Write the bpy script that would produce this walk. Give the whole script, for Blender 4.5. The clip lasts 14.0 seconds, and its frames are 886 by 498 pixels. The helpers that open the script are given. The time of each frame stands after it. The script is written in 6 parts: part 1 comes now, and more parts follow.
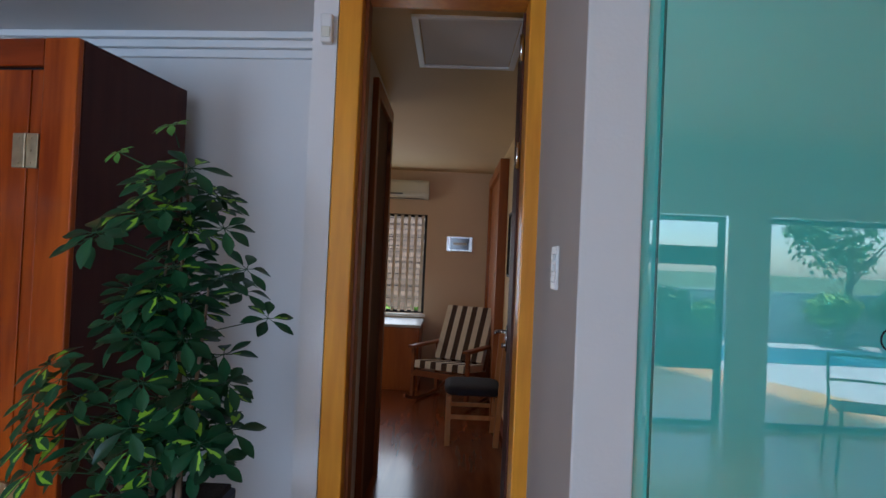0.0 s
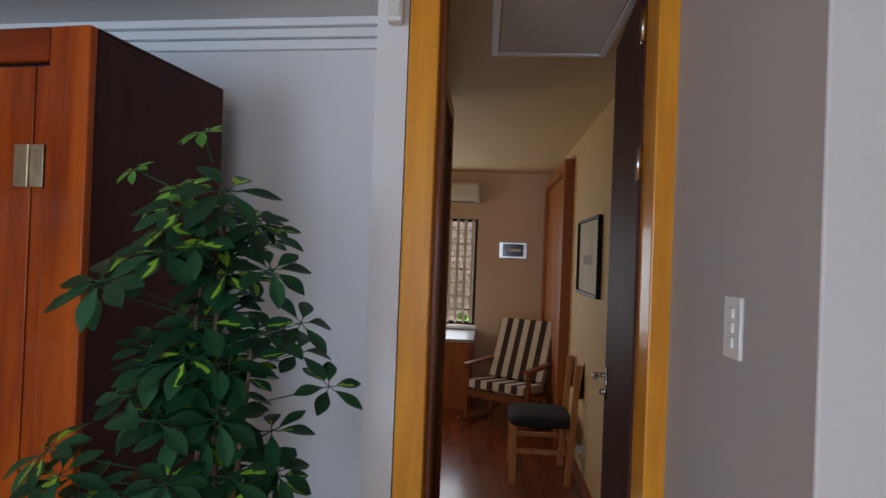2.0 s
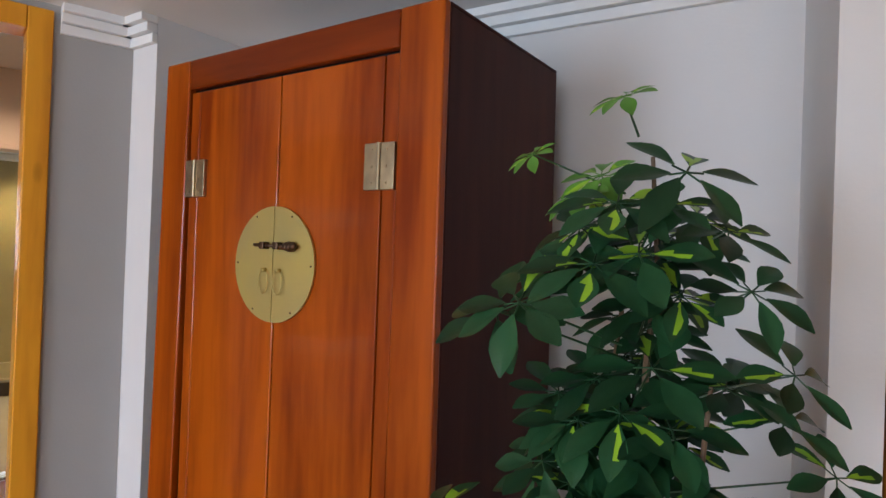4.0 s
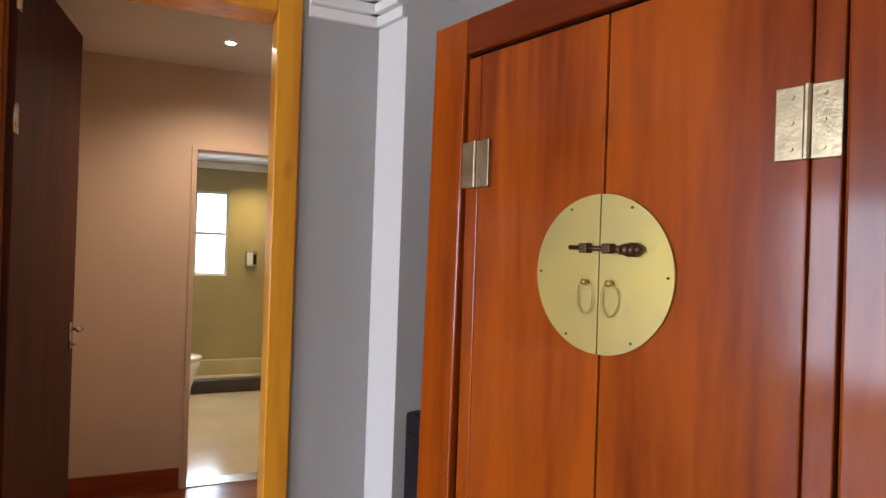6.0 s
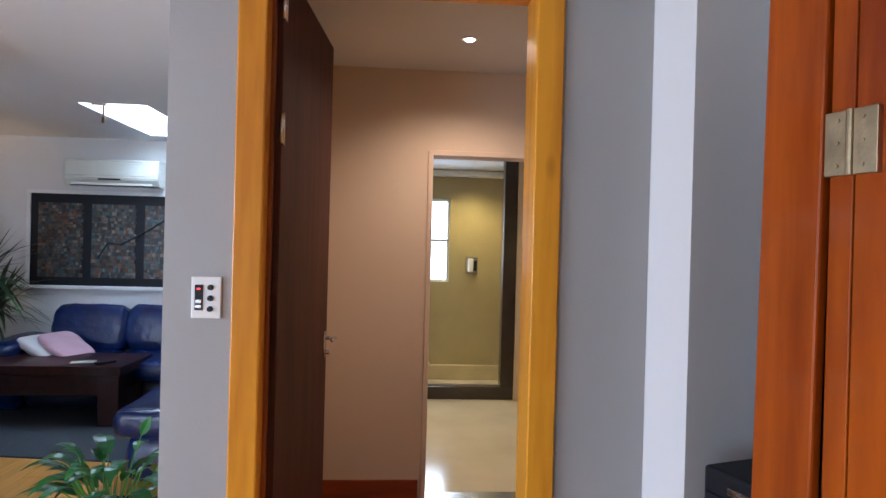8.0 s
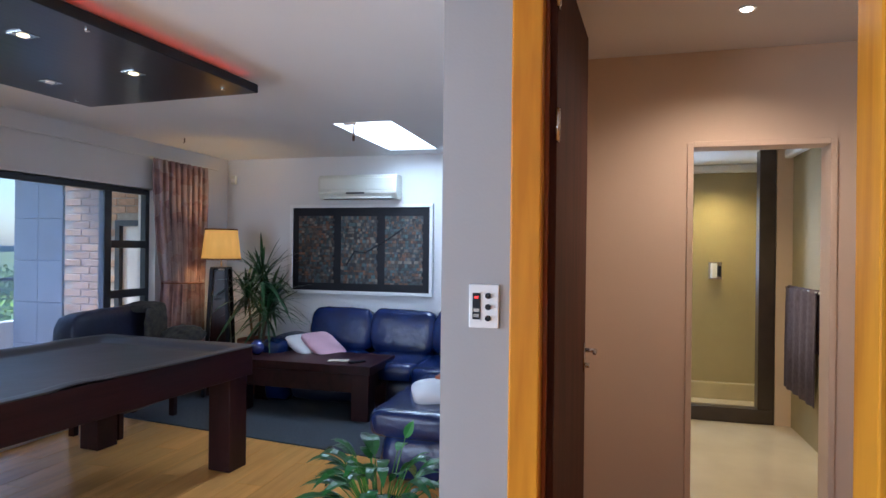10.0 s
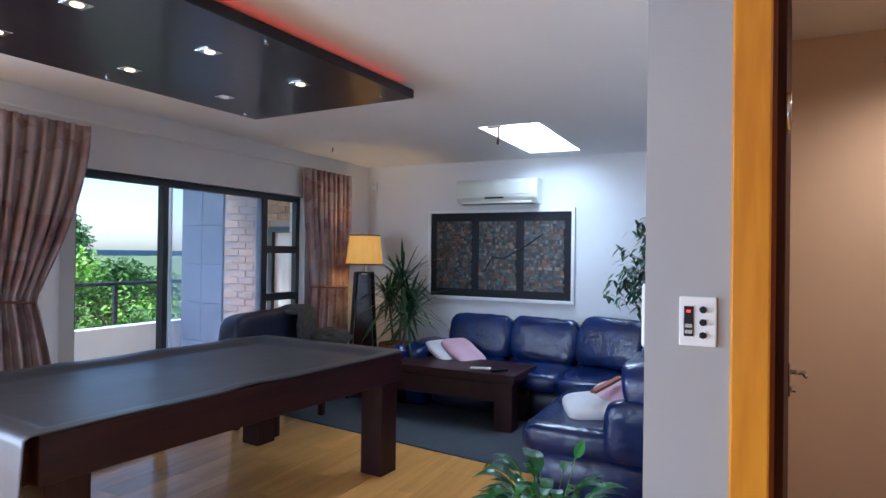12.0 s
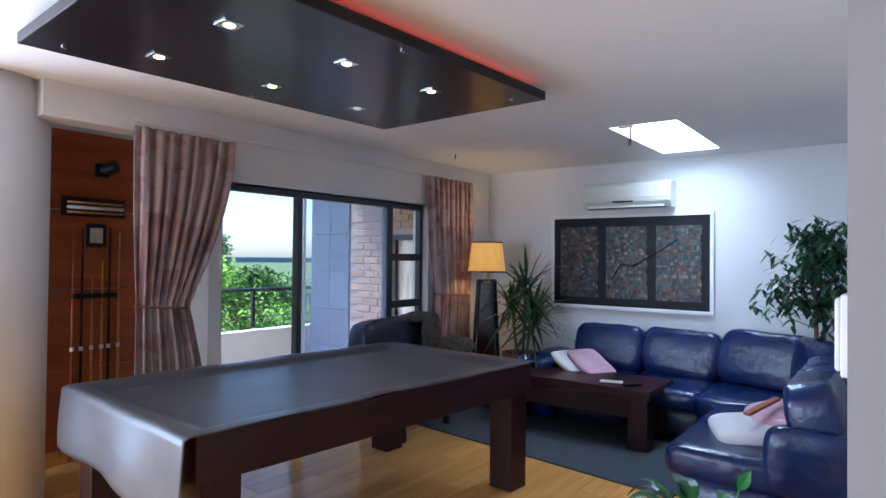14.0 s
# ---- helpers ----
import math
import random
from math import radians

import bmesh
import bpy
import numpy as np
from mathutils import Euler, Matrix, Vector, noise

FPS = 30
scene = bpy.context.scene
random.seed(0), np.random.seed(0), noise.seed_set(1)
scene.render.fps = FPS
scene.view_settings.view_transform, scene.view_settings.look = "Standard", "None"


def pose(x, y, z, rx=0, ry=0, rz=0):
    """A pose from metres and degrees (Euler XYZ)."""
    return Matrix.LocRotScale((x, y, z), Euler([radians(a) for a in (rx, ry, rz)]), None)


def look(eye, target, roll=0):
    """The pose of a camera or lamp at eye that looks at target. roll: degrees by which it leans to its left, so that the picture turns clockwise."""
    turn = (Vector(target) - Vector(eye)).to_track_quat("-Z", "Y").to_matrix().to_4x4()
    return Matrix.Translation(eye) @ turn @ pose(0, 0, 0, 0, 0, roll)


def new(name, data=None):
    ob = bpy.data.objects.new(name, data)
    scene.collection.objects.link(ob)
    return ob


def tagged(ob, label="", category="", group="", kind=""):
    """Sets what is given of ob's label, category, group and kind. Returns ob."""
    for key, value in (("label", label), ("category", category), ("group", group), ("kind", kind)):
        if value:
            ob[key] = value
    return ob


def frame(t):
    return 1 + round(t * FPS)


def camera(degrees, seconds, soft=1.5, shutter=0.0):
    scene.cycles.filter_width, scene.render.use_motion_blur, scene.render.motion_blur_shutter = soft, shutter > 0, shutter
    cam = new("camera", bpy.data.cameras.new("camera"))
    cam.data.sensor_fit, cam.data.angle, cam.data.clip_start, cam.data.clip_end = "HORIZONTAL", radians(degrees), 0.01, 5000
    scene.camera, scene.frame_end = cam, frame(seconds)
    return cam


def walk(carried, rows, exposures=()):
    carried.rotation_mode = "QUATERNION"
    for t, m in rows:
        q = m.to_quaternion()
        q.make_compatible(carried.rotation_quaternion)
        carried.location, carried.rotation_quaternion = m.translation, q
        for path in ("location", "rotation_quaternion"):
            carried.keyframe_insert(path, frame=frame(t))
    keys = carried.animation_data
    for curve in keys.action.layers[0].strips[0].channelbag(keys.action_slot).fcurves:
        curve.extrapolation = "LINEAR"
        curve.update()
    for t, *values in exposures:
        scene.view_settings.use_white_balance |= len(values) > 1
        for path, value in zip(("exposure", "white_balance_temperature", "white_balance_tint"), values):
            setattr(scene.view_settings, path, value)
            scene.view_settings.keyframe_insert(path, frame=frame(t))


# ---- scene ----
cam = camera(72.5, 14.0)
PATH = [
    (0, (0.603, 0.685, 1.386), (-0.256, 2.491, 1.42), 2.5),
    (0.5, (0.53, 0.758, 1.41), (-0.327, 2.565, 1.44), 2.7),
    (1, (0.432, 0.868, 1.436), (-0.427, 2.673, 1.466), 2.7),
    (1.5, (0.338, 0.931, 1.487), (-0.534, 2.73, 1.515), 2.3),
    (2, (0.219, 1.029, 1.499), (-0.74, 2.784, 1.517), 2.2),
    (2.5, (0.1, 1.113, 1.49), (-1.079, 2.729, 1.505), 1.8),
    (3, (-0.052, 1.129, 1.492), (-1.416, 2.592, 1.495), 1.9),
    (3.2, (-0.122, 1.126, 1.496), (-1.533, 2.543, 1.499), 1.8),
    (5.3, (-0.791, 1.139, 1.479), (-2.542, 2.106, 1.486), 2.2),
    (5.5, (-0.876, 1.114, 1.483), (-2.66, 2.019, 1.485), 1.9),
    (6, (-1.028, 1.052, 1.48), (-2.869, 1.833, 1.482), 1.9),
    (6.5, (-1.144, 1.003, 1.474), (-3.022, 1.691, 1.475), 1.9),
    (7, (-1.261, 0.969, 1.486), (-3.19, 1.498, 1.487), 1.8),
    (7.5, (-1.344, 0.94, 1.494), (-3.317, 1.272, 1.49), 1.6),
    (8, (-1.41, 0.909, 1.491), (-3.405, 1.053, 1.487), 1.5),
    (8.5, (-1.471, 0.875, 1.492), (-3.471, 0.844, 1.488), 1.4),
    (9, (-1.514, 0.816, 1.486), (-3.503, 0.606, 1.484), 1.3),
    (9.2, (-1.523, 0.787, 1.486), (-3.502, 0.5, 1.484), 1.1),
    (11.5, (-1.625, 0.453, 1.484), (-3.461, -0.34, 1.495), 0.8),
    (12, (-1.619, 0.408, 1.487), (-3.412, -0.477, 1.501), 0.8),
    (12.5, (-1.633, 0.368, 1.486), (-3.379, -0.609, 1.505), 0.8),
    (13, (-1.637, 0.311, 1.486), (-3.332, -0.752, 1.509), 0.7),
    (13.5, (-1.645, 0.279, 1.492), (-3.293, -0.855, 1.519), 0.6),
    (14, (-1.653, 0.262, 1.496), (-3.253, -0.938, 1.526), 0.6),
]
walk(cam, [(t, look(eye, target, roll)) for t, eye, target, roll in PATH],
     exposures=[(0.0, 0.15, 4950, 7), (2.0, 0.3, 5350, 8), (3.2, 0.65, 5800, 9), (5.5, 0.8, 5800, 10), (7.5, 0.85, 5350, 9), (9.0, 0.85, 5150, 10), (14.0, 1.0, 5080, 10)])

# ---- world and light ----
world = bpy.data.worlds.new("sky")
scene.world = world
world.use_nodes = True
wn = world.node_tree
sky = wn.nodes.new("ShaderNodeTexSky")
sky.sky_type = "NISHITA"
sky.sun_disc = False
sky.sun_elevation, sky.sun_rotation = radians(60), radians(144)
sky.air_density, sky.dust_density = 1.0, 1.2
wn.links.new(sky.outputs[0], wn.nodes["Background"].inputs[0])
wn.nodes["Background"].inputs[1].default_value = 0.15


def lamp(kind, name, m, energy, color=(1, 1, 1), size=1.0, size_y=None, angle=None, spot=None):
    d = bpy.data.lights.new(name, kind)
    d.energy, d.color = energy, color
    if kind == "AREA":
        d.shape, d.size = "RECTANGLE", size
        d.size_y = size_y or size
    elif kind == "SUN":
        d.angle = radians(angle)
    else:
        d.shadow_soft_size = size
    if spot:
        d.spot_size, d.spot_blend = radians(spot), 1.0
    ob = new(name, d)
    ob.matrix_world = m
    return ob


lamp("SUN", "sun", look((0, 0, 20), (-6.5, 9, -3)), 4.6, (1.0, 0.94, 0.86), angle=8)

TH = radians(24.5)
W = Matrix.Rotation(TH, 4, "Z")          # the frame of the angled wing
I4 = Matrix.Identity(4)


def wp(u, v, z):
    return W @ Vector((u, v, z))


# daylight lamps in openings; the entry and study west openings are unseen additions
DAY = (0.80, 0.90, 1.0)
lamp("AREA", "skylight_daylight", look((-6.6, -1.19, 2.74), (-6.6, -1.19, 0)), 10, DAY, 1.25, 0.42)
# Added fill for the entry, set in an unseen opening made for it
lamp("AREA", "entry_fill_light", look((1.93, -2.95, 1.25), (-3.0, -1.5, 1.1)), 56, (0.84, 0.91, 1.0), 2.2, 1.9)
lamp("AREA", "south_window_daylight", look((-1.35, -4.44, 1.25), (-3.0, -1.0, 1.0)), 96, (0.82, 0.90, 1.0), 1.7, 1.9)
lamp("AREA", "hall_window_daylight", look(wp(0.1, 7.40, 1.3), wp(0.4, 3, 0.8)), 7, (1.0, 0.95, 0.85), 0.7, 1.1)
# Added fill from an unseen study opening, tinted warm to yellow the passage
lamp("AREA", "study_fill_light", look(wp(-2.1, 5.6, 1.4), wp(1.2, 5.4, 1.0)), 11, (1.0, 0.74, 0.42), 1.2, 1.1)
lamp("AREA", "bath_window_daylight", look((-8.22, 1.3, 1.58), (-4, 1.5, 0.6)), 6, DAY, 0.34, 0.9)

# lamps that the place has, and two added bathroom beams
WARM = (1.0, 0.70, 0.42)
lamp("SPOT", "hall_downlight_beam", look((-4.39, 1.23, 2.49), (-4.39, 1.23, 0)), 29, (1.0, 0.70, 0.48), 0.05, spot=150)
# Shower and bath beams are added warm fill; neither has a fitting
lamp("SPOT", "shower_fill_beam", look((-7.85, 1.7, 2.36), (-8.1, 1.75, 0)), 34, (1.0, 0.72, 0.28), 0.04, spot=120)
lamp("SPOT", "bath_fill_beam", look((-6.2, 1.5, 2.36), (-6.2, 1.5, 0)), 46, (1.0, 0.72, 0.36), 0.04, spot=140)
lamp("POINT", "floor_lamp_bulb", pose(-6.84, -3.07, 1.50), 4.5, (1.0, 0.62, 0.24), 0.05)


# ---- materials ----
def mat(name, base, rough=0.5, var=0.12, scale=3.0, bump=0.0, bscale=60.0, metal=0.0, spec=0.5, coat=0.0, second=None,
        stretch=(1, 1, 1), emit=None, power=0.0, trans=0.0, sheen=0.0, per_object=0.0, detail=5.0, island=0.0):
    m = bpy.data.materials.new(name)
    m.use_nodes = True
    nt = m.node_tree
    b = nt.nodes["Principled BSDF"]
    L = nt.links.new
    tc = nt.nodes.new("ShaderNodeTexCoord")
    mp = nt.nodes.new("ShaderNodeMapping")
    mp.inputs["Scale"].default_value = stretch
    L(tc.outputs["Object"], mp.inputs[0])
    no = nt.nodes.new("ShaderNodeTexNoise")
    no.inputs["Scale"].default_value, no.inputs["Detail"].default_value = scale, detail
    L(mp.outputs[0], no.inputs["Vector"])
    ramp = nt.nodes.new("ShaderNodeValToRGB")
    lo = second if second else tuple(c * (1 - var) for c in base)
    hi = base if second else tuple(min(1, c * (1 + var)) for c in base)
    ramp.color_ramp.elements[0].position, ramp.color_ramp.elements[1].position = 0.3, 0.7
    ramp.color_ramp.elements[0].color, ramp.color_ramp.elements[1].color = (*lo, 1), (*hi, 1)
    L(no.outputs[0], ramp.inputs[0])
    col = ramp.outputs[0]
    if per_object or island:
        hsv = nt.nodes.new("ShaderNodeHueSaturation")
        mr = nt.nodes.new("ShaderNodeMapRange")
        amount = per_object or island
        mr.inputs[3].default_value, mr.inputs[4].default_value = 1 - amount, 1 + amount
        src = nt.nodes.new("ShaderNodeObjectInfo" if per_object else "ShaderNodeNewGeometry")
        L(src.outputs["Random" if per_object else "Random Per Island"], mr.inputs[0])
        L(mr.outputs[0], hsv.inputs["Value"])
        L(col, hsv.inputs["Color"])
        col = hsv.outputs[0]
    L(col, b.inputs["Base Color"])
    b.inputs["Metallic"].default_value = metal
    b.inputs["Specular IOR Level"].default_value = spec
    b.inputs["Coat Weight"].default_value = coat
    b.inputs["Coat Roughness"].default_value = 0.08
    b.inputs["Transmission Weight"].default_value = trans
    b.inputs["Sheen Weight"].default_value = sheen
    rr = nt.nodes.new("ShaderNodeMapRange")
    rr.inputs[3].default_value, rr.inputs[4].default_value = max(0.0, rough - 0.06), min(1.0, rough + 0.06)
    L(no.outputs[0], rr.inputs[0])
    L(rr.outputs[0], b.inputs["Roughness"])
    if bump:
        fine = nt.nodes.new("ShaderNodeTexNoise")
        fine.inputs["Scale"].default_value, fine.inputs["Detail"].default_value = bscale, 4
        L(mp.outputs[0], fine.inputs["Vector"])
        bp = nt.nodes.new("ShaderNodeBump")
        bp.inputs["Strength"].default_value, bp.inputs["Distance"].default_value = bump, 0.01
        L(fine.outputs[0], bp.inputs["Height"])
        L(bp.outputs[0], b.inputs["Normal"])
    if emit:
        b.inputs["Emission Color"].default_value = (*emit, 1)
        b.inputs["Emission Strength"].default_value = power
    return m


def wood(name, light, dark, rough=0.35, axis="z", scale=1.0, coat=0.0, knots=True, per_object=0.0, spec=0.2):
    """Grained wood: stretched noise bands and a finer grain, with dark knots."""
    m = bpy.data.materials.new(name)
    m.use_nodes = True
    nt = m.node_tree
    b = nt.nodes["Principled BSDF"]
    L = nt.links.new
    tc = nt.nodes.new("ShaderNodeTexCoord")
    mp = nt.nodes.new("ShaderNodeMapping")
    long, wide = 0.9 * scale, 9.0 * scale
    mp.inputs["Scale"].default_value = {"x": (long, wide, wide), "y": (wide, long, wide), "z": (wide, wide, long)}[axis]
    L(tc.outputs["Object"], mp.inputs[0])
    vec = mp.outputs[0]
    if per_object:
        oi = nt.nodes.new("ShaderNodeObjectInfo")
        ad = nt.nodes.new("ShaderNodeVectorMath")
        ad.operation = "MULTIPLY_ADD"
        L(oi.outputs["Random"], ad.inputs[0])
        ad.inputs[1].default_value = (37, 53, 71)
        L(vec, ad.inputs[2])
        vec = ad.outputs[0]
    n1 = nt.nodes.new("ShaderNodeTexNoise")
    n1.inputs["Scale"].default_value, n1.inputs["Detail"].default_value, n1.inputs["Distortion"].default_value = 1.0, 6, 0.6
    n2 = nt.nodes.new("ShaderNodeTexNoise")
    n2.inputs["Scale"].default_value, n2.inputs["Detail"].default_value = 6.0, 4
    L(vec, n1.inputs["Vector"])
    L(vec, n2.inputs["Vector"])
    mx = nt.nodes.new("ShaderNodeMath")
    mx.operation = "MULTIPLY_ADD"
    L(n2.outputs[0], mx.inputs[0])
    mx.inputs[1].default_value = 0.35
    L(n1.outputs[0], mx.inputs[2])
    ramp = nt.nodes.new("ShaderNodeValToRGB")
    e = ramp.color_ramp.elements
    e[0].position, e[1].position = 0.5 - 0.0, 0.82
    e[0].color, e[1].color = (*dark, 1), (*light, 1)
    L(mx.outputs[0], ramp.inputs[0])
    col = ramp.outputs[0]
    if knots:
        mk = nt.nodes.new("ShaderNodeMapping")
        mk.inputs["Scale"].default_value = {"x": (1.6, 4, 4), "y": (4, 1.6, 4), "z": (4, 4, 1.6)}[axis]
        L(tc.outputs["Object"], mk.inputs[0])
        vo = nt.nodes.new("ShaderNodeTexVoronoi")
        vo.inputs["Scale"].default_value = 1.0
        L(mk.outputs[0], vo.inputs["Vector"])
        kr = nt.nodes.new("ShaderNodeValToRGB")
        kr.color_ramp.elements[0].position, kr.color_ramp.elements[1].position = 0.03, 0.11
        kr.color_ramp.elements[0].color, kr.color_ramp.elements[1].color = (0.25, 0.2, 0.2, 1), (1, 1, 1, 1)
        L(vo.outputs["Distance"], kr.inputs[0])
        mm = nt.nodes.new("ShaderNodeMixRGB")
        mm.blend_type = "MULTIPLY"
        mm.inputs[0].default_value = 0.8
        L(col, mm.inputs[1])
        L(kr.outputs[0], mm.inputs[2])
        col = mm.outputs[0]
    if per_object:
        hs = nt.nodes.new("ShaderNodeHueSaturation")
        mr = nt.nodes.new("ShaderNodeMapRange")
        mr.inputs[3].default_value, mr.inputs[4].default_value = 1 - per_object, 1 + per_object
        L(oi.outputs["Random"], mr.inputs[0])
        L(mr.outputs[0], hs.inputs["Value"])
        L(col, hs.inputs["Color"])
        col = hs.outputs[0]
    L(col, b.inputs["Base Color"])
    b.inputs["Roughness"].default_value = rough
    b.inputs["Specular IOR Level"].default_value = spec
    b.inputs["Coat Weight"].default_value = coat
    b.inputs["Coat Roughness"].default_value = 0.12
    bp = nt.nodes.new("ShaderNodeBump")
    bp.inputs["Strength"].default_value, bp.inputs["Distance"].default_value = 0.12, 0.004
    L(n2.outputs[0], bp.inputs["Height"])
    L(bp.outputs[0], b.inputs["Normal"])
    return m


def glass(name, tint=(1, 1, 1), rough=0.0):
    m = bpy.data.materials.new(name)
    m.use_nodes = True
    b = m.node_tree.nodes["Principled BSDF"]
    b.inputs["Base Color"].default_value = (*tint, 1)
    b.inputs["Roughness"].default_value = rough
    b.inputs["Transmission Weight"].default_value = 1.0
    b.inputs["IOR"].default_value = 1.15
    return m


def glow(name, color, power):
    m = bpy.data.materials.new(name)
    m.use_nodes = True
    b = m.node_tree.nodes["Principled BSDF"]
    b.inputs["Base Color"].default_value = (*color, 1)
    b.inputs["Emission Color"].default_value = (*color, 1)
    b.inputs["Emission Strength"].default_value = power
    return m


WALL = mat("wall_paint", (0.72, 0.71, 0.70), 0.75, 0.03, 1.2, 0.06, 90)
# About half as bright as WALL, for the doorway wall only
GREY_WALL = mat("darker_grey_wall", (0.37, 0.365, 0.355), 0.75, 0.04, 1.2, 0.06, 90)
# Beige wall with the passage's yellow light mixed into the base colour
YELLOW_LIT_WALL = mat("yellow_lit_beige_wall", (0.66, 0.51, 0.28), 0.75, 0.05, 1.1, 0.06, 90)
BEIGE_WALL = mat("beige_wall_paint", (0.68, 0.53, 0.38), 0.75, 0.04, 1.1, 0.06, 90)
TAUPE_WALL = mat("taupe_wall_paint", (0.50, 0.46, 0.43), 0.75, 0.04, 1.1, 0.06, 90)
OLIVE_WALL = mat("olive_wall_paint", (0.40, 0.33, 0.165), 0.7, 0.1, 1.5, 0.08, 60)
CEIL = mat("ceiling_paint", (0.74, 0.73, 0.72), 0.85, 0.03, 1.0, 0.04, 70)
TRIM = mat("white_trim", (0.8, 0.8, 0.79), 0.5, 0.03, 3)
CHERRY = wood("cherry_wood", (0.40, 0.082, 0.0015), (0.19, 0.027, 0.001), 0.36, "z", 0.62, 0.42, spec=0.1)
# Rail cherry at half brightness: the dimmer light up there, put into colour
CHERRY_H = wood("shaded_cherry_rail", (0.22, 0.034, 0.0015), (0.11, 0.015, 0.001), 0.36, "x", 0.62, 0.4, spec=0.1)
# Sides, back and top: a far darker tone than the cabinet front
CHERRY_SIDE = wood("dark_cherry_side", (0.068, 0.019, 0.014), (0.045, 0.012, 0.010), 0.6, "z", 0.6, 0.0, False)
PINE = wood("orange_pine", (0.74, 0.33, 0.018), (0.52, 0.19, 0.010), 0.35, "z", 0.7, 0.25)
# Darkened copy of PINE: the shade on inner timber is in its colour
PINE_SHADED = wood("shaded_pine", (0.30, 0.09, 0.022), (0.17, 0.045, 0.012), 0.4, "z", 0.7, 0.2)
LEAF_DOOR = wood("dark_walnut_door", (0.082, 0.024, 0.014), (0.046, 0.013, 0.008), 0.6, "z", 1.4, 0.0, False)
MAHOG = wood("dark_mahogany", (0.040, 0.012, 0.012), (0.018, 0.006, 0.007), 0.38, "x", 1.0, 0.12, False)
MAHOG_Z = wood("dark_mahogany_upright", (0.040, 0.012, 0.012), (0.018, 0.006, 0.007), 0.38, "z", 1.0, 0.10, False)
BLACKWOOD = wood("black_panel", (0.012, 0.011, 0.016), (0.008, 0.007, 0.010), 0.30, "x", 0.5, 0.22, False)
OAK = wood("oak_floor", (0.80, 0.42, 0.115), (0.64, 0.31, 0.07), 0.28, "x", 0.9, 0.18, False, 0.10)
REDWOOD = wood("red_wood_floor", (0.26, 0.075, 0.024), (0.16, 0.042, 0.014), 0.25, "y", 0.8, 0.3, False, 0.08)
PANELWOOD = wood("cue_panel_wood", (0.40, 0.10, 0.026), (0.27, 0.058, 0.015), 0.4, "x", 0.7, 0.15, False)
CHAIRWOOD = wood("honey_chair_wood", (0.62, 0.30, 0.10), (0.45, 0.19, 0.06), 0.4, "z", 1.5, 0.1, False)
SKIRT = wood("red_skirting", (0.30, 0.062, 0.016), (0.20, 0.036, 0.010), 0.35, "y", 1.0, 0.2, False)
BRASS = mat("pale_brass", (0.60, 0.46, 0.13), 0.42, 0.14, 5, 0.1, 30, metal=0.75, second=(0.50, 0.40, 0.16))
OLDBRASS = mat("dull_bronze_hinge", (0.42, 0.33, 0.20), 0.35, 0.25, 14, 0.1, 80, metal=0.9)
BRONZE = mat("dark_bronze", (0.10, 0.055, 0.03), 0.4, 0.3, 25, metal=0.8)
CHROME = mat("brushed_steel", (0.6, 0.58, 0.55), 0.25, 0.05, 30, metal=1.0)
BLACK = mat("black_paint", (0.010, 0.010, 0.014), 0.5, 0.2, 12, spec=0.25)
DARKMETAL = mat("dark_window_frame", (0.028, 0.032, 0.04), 0.4, 0.15, 9)
WHITEPL = mat("white_plastic", (0.78, 0.77, 0.74), 0.35, 0.03, 6)
CREAM = mat("cream_aircon_plastic", (0.66, 0.66, 0.58), 0.3, 0.03, 4)
NAVY = mat("blue_leather", (0.006, 0.017, 0.085), 0.25, 0.3, 5, 0.5, 17, spec=0.6)
# Armchair leather; on the sofa plinths its darkness stands for recess shade
DARKNAVY = mat("dark_navy_leather_and_recess_shade", (0.008, 0.011, 0.035), 0.38, 0.3, 5, 0.3, 26)
COVER = mat("grey_vinyl_cover", (0.062, 0.060, 0.066), 0.42, 0.15, 2.5, 0.2, 9, spec=0.32)
RUG = mat("charcoal_rug", (0.060, 0.070, 0.085), 0.95, 0.25, 60, 0.5, 300)
CUSHW = mat("white_cushion_cloth", (0.72, 0.70, 0.70), 0.8, 0.06, 6, 0.2, 200)
CUSHP = mat("pink_cushion_cloth", (0.58, 0.36, 0.42), 0.8, 0.1, 6, 0.2, 200)
LEAF = mat("glossy_dark_leaf", (0.016, 0.062, 0.022), 0.40, 0.35, 8, 0.1, 40, spec=0.3, island=0.45)
LEAF_Y = mat("yellow_green_leaf_heart", (0.26, 0.46, 0.02), 0.4, 0.25, 12, island=0.25)
LEAF_N = mat("young_green_leaf", (0.10, 0.26, 0.03), 0.4, 0.25, 12, island=0.25)
LEAF_F = mat("weeping_fig_leaf", (0.022, 0.070, 0.026), 0.35, 0.3, 8, island=0.5)
LEAF_P = mat("lily_leaf", (0.020, 0.115, 0.018), 0.35, 0.3, 8, island=0.5)
BARK = mat("grey_brown_bark", (0.16, 0.11, 0.07), 0.85, 0.3, 20, 0.4, 60)
TERRA = mat("terracotta", (0.30, 0.12, 0.07), 0.8, 0.2, 9, 0.2, 60)
SOIL = mat("potting_soil", (0.03, 0.02, 0.014), 0.95, 0.4, 40, 0.6, 90)
POTBLUE = mat("dark_blue_planter", (0.018, 0.020, 0.045), 0.4, 0.2, 6)
BLUEGLASS = mat("cobalt_glass", (0.01, 0.02, 0.22), 0.08, 0.2, 5, spec=0.8, coat=0.8)
